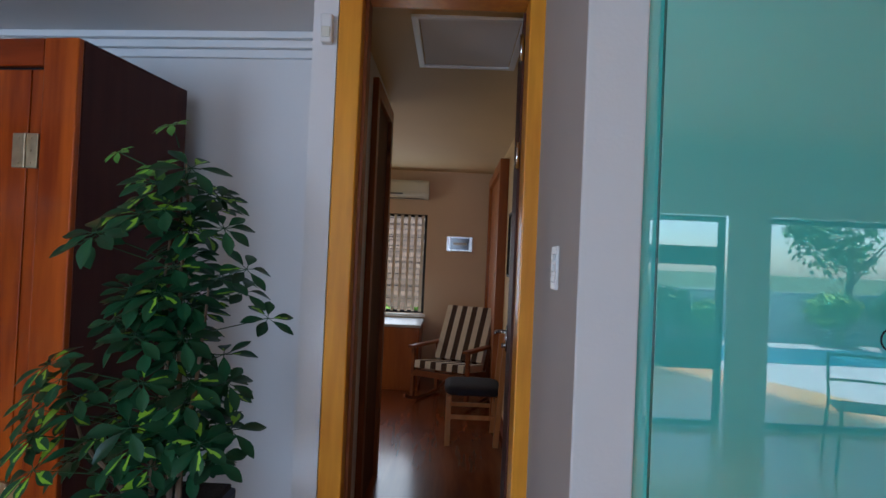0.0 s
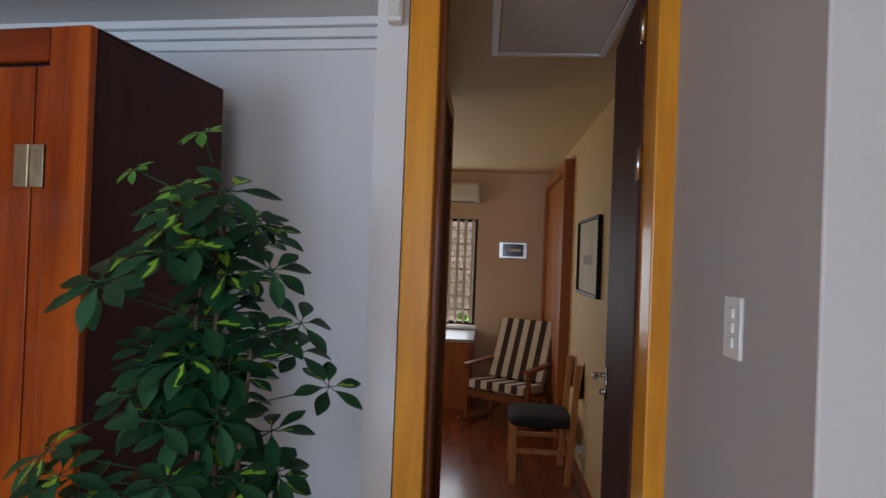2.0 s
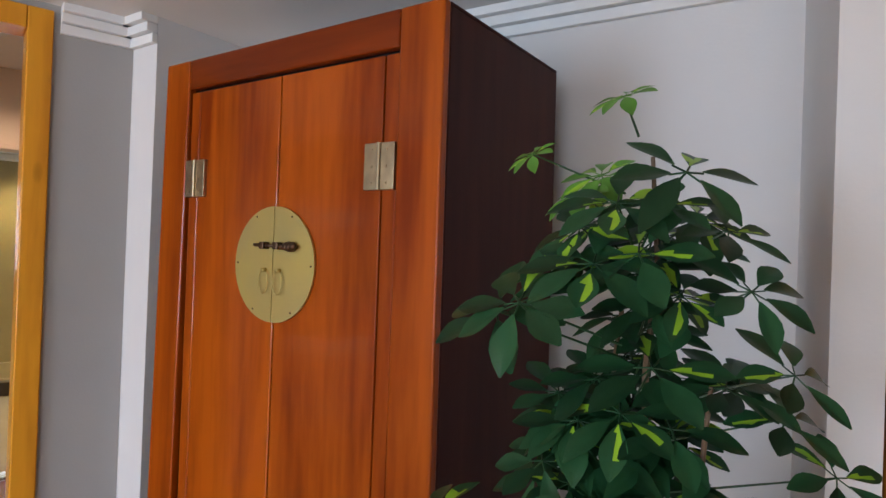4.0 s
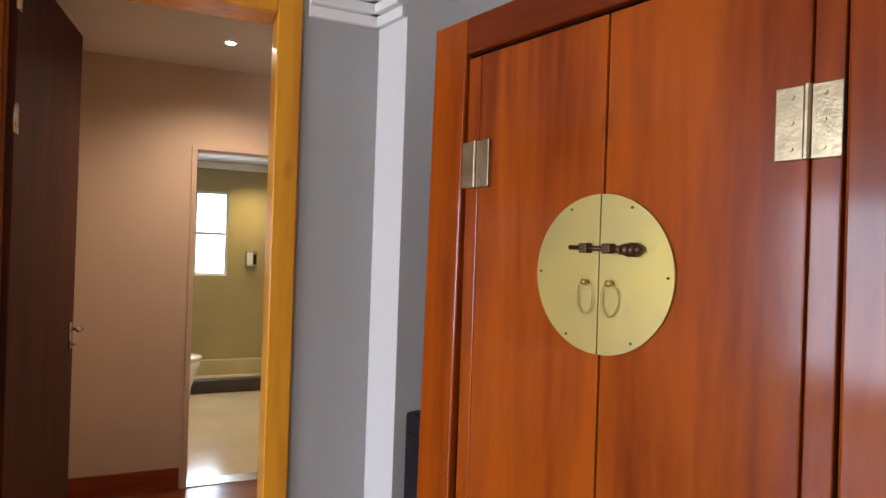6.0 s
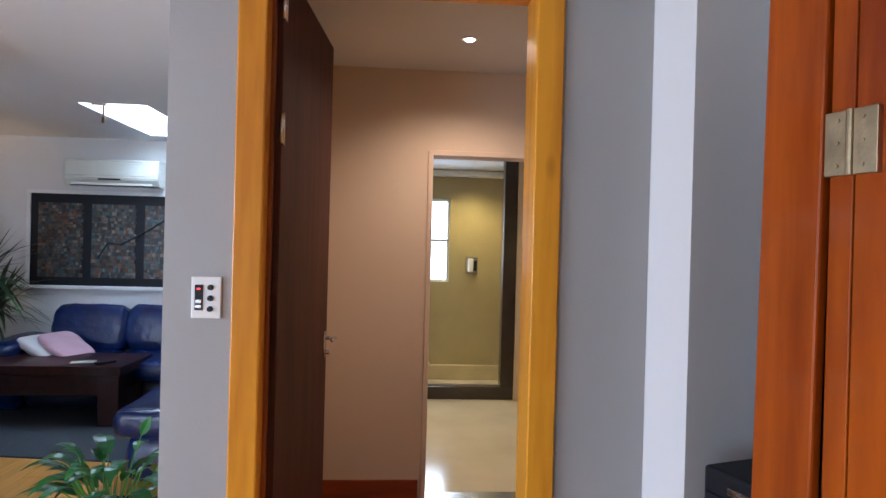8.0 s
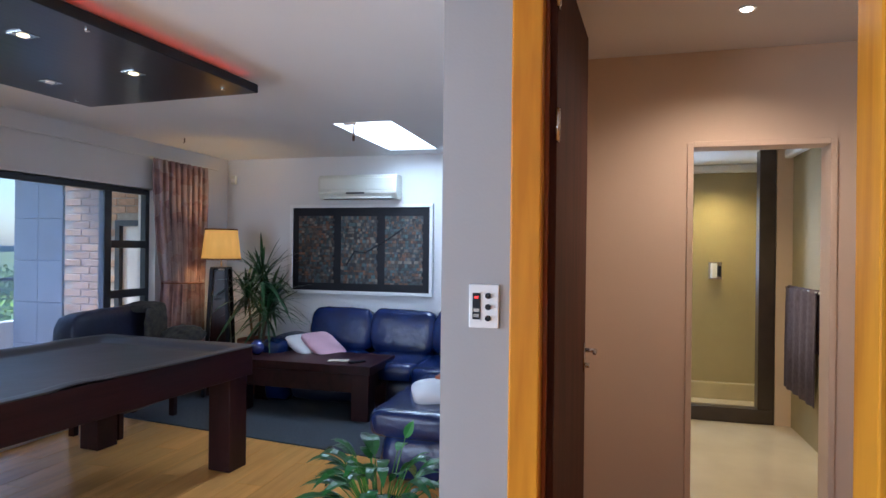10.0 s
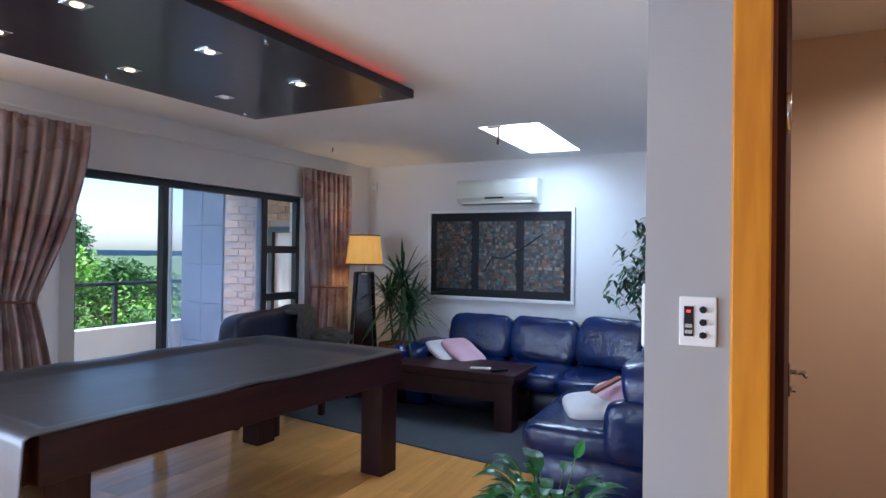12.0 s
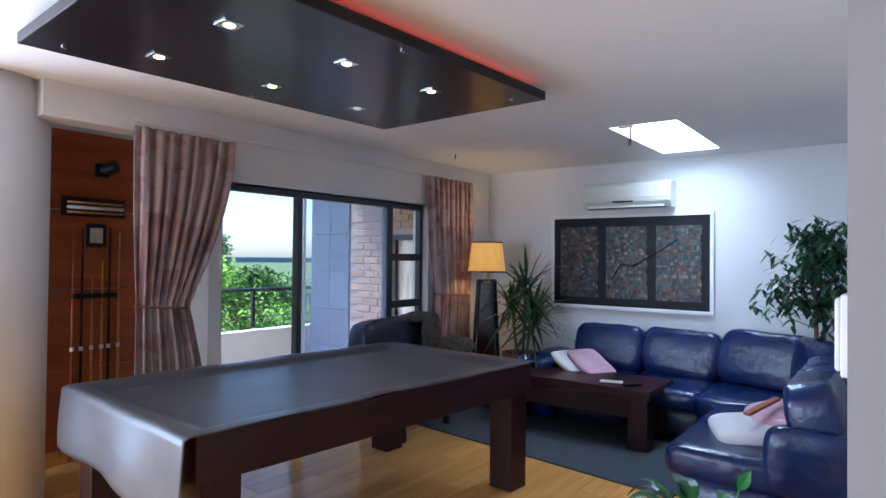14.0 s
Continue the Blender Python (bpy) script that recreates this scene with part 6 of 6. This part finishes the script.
bpart("sketch", (-0.0135, -0.012, V0 + 0.28, V1 - 0.2, P0 + 0.2, P0 + 0.26), mat("pencil_wash", (0.30, 0.30, 0.27), 0.8), pic, 0.0)
so = thing("wall_socket", W @ Matrix.Translation((1.30, 4.83, 0.28)), "white wall socket low on the passage wall", "socket")
bpart("plate", (-0.01, 0.0, -0.04, 0.04, -0.055, 0.055), WHITEPL, so, 0.003)
bpart("plug", (-0.05, -0.01, -0.02, 0.02, -0.04, 0.01), WHITEPL, so, 0.006)
cb = thing("study_cabinet", W @ Matrix.Translation((-0.2, 7.08, 0)), "orange wooden cabinet with a pale top under the window", "cabinet")
bpart("body", (-0.75, 0.72, -0.37, 0.36, 0.0, 0.655), ORANGE, cb, 0.004)
bpart("top", (-0.76, 0.735, -0.385, 0.36, 0.655, 0.685), mat("grey_cabinet_top", (0.40, 0.40, 0.40), 0.35, 0.1, 6), cb, 0.004)
bpart("door", (0.20, 0.70, -0.382, -0.37, 0.03, 0.64), ORANGE, cb, 0.003)

ch = thing("dining_chair", W @ Matrix.Translation((1.03, 5.10, 0.002)) @ Matrix.Rotation(radians(90), 4, "Z"), "honey wooden chair with a navy seat against the wall", "chair")
for x in (-0.20, 0.20):
    bpart("front_leg", (x - 0.02, x + 0.02, 0.16, 0.20, 0.0, 0.37), CHAIRWOOD, ch, 0.004)
    bm = bmesh.new()
    vs = box(bm, x - 0.02, x + 0.02, -0.20, -0.16, 0.0, 0.80, 0.004)
    for v in bm.verts:
        v.co.y -= max(0, v.co.z - 0.38) * 0.12
    part("back_leg", bm, CHAIRWOOD, ch)
    bpart("side_stretcher", (x - 0.012, x + 0.012, -0.16, 0.16, 0.20, 0.23), CHAIRWOOD, ch, 0.002)
bpart("front_stretcher", (-0.18, 0.18, 0.168, 0.188, 0.16, 0.19), CHAIRWOOD, ch, 0.002)
bpart("seat_rail", (-0.18, 0.18, 0.165, 0.195, 0.315, 0.365), CHAIRWOOD, ch, 0.003)
bpart("seat_rail", (-0.18, 0.18, -0.195, -0.165, 0.315, 0.365), CHAIRWOOD, ch, 0.003)
cpart("seat", (0.45, 0.43, 0.085), T(0, 0.0, 0.405), SEATNAVY, ch, "dark navy padded seat", 61, 0.4, 0.004, 6)
bm = bmesh.new()
prev = None
for i in range(13):
    a = -1 + 2 * i / 12
    x, y = 0.215 * a, -0.245 - 0.03 * (1 - a * a)
    cur = [bm.verts.new((x, y - 0.011, 0.58)), bm.verts.new((x, y + 0.011, 0.58)), bm.verts.new((x, y - 0.01, 0.80 + 0.03 * (1 - a * a))), bm.verts.new((x, y - 0.032, 0.80 + 0.03 * (1 - a * a)))]
    if prev:
        for k in range(4):
            bm.faces.new((prev[k], cur[k], cur[(k + 1) % 4], prev[(k + 1) % 4]))
    prev = cur
part("backrest", bm, CHAIRWOOD, ch, "curved wooden backrest", True)

rk_ = thing("rocking_chair", W @ Matrix.Translation((0.88, 6.35, 0.002)) @ Matrix.Rotation(radians(153), 4, "Z"), "wooden rocking chair with a brown and cream striped cushion", "rocking chair")
FRW = wood("rocker_wood", (0.24, 0.085, 0.03), (0.15, 0.05, 0.02), 0.4, "y", 1.5, 0.1, False)
for x in (-0.29, 0.29):
    bm = bmesh.new()
    pts = [(-0.42, 0.09), (-0.25, 0.03), (0.0, 0.015), (0.25, 0.03), (0.42, 0.08)]
    for p, q in zip(pts, pts[1:]):
        tube(bm, (x, p[0], p[1]), (x, q[0], q[1]), 0.016, 0.016, 8)
    part("rocker", bm, FRW, rk_)
    for y, top in ((0.27, 0.52), (-0.22, 0.52)):
        bpart("leg", (x - 0.018, x + 0.018, y - 0.02, y + 0.02, 0.03, top), FRW, rk_, 0.004)
    bpart("armrest", (x - 0.035, x + 0.035, -0.28, 0.33, 0.52, 0.548), FRW, rk_, 0.008)
    bm = bmesh.new()
    tube(bm, (x * 0.9, -0.16, 0.30), (x * 0.9, -0.44, 0.88), 0.018, 0.016, 8)
    part("back_post", bm, FRW, rk_)
bpart("front_rail", (-0.29, 0.29, 0.25, 0.29, 0.25, 0.31), FRW, rk_, 0.004)
bpart("rear_rail", (-0.29, 0.29, -0.24, -0.20, 0.22, 0.28), FRW, rk_, 0.004)
for name, base, size, tilt in (("seat_cushion", (0, 0.04, 0.345), 0.52, -6), ("back_cushion", (0, -0.26, 0.63), 0.58, 64)):
    bm = bmesh.new()
    n = 9
    mm = pose(*base, tilt * -1, 0, 0)
    for i in range(n):
        x0, x1 = -0.26 + 0.52 * i / n, -0.26 + 0.52 * (i + 1) / n
        n0 = len(bm.faces)
        vs = box(bm, x0, x1, -size / 2, size / 2, -0.035, 0.035, m=mm)
        bm.faces.ensure_lookup_table()
        for f in bm.faces[n0:]:
            f.material_index = i % 2
    bmesh.ops.remove_doubles(bm, verts=bm.verts[:], dist=1e-4)
    part(name, bm, [STRIPE_W, STRIPE_B], rk_, "brown and cream striped cushion")

# ---- oak floor planks ----
bm = bmesh.new()
box(bm, 0.0, 1.296, 0.0, 0.190, -0.011, 0.0, 0.0012, seg=1)
plank_mesh = mesh_of("plank", bm, OAK)
row = 0
y = -4.46
while y < 0.0:
    x = -6.2 - 0.43 * (row % 3)
    while x < -1.7:
        o = new("plank", plank_mesh)
        o.parent = floor_main
        o.location = (x, y, 0.0)
        x += 1.298
    y += 0.192
    row += 1
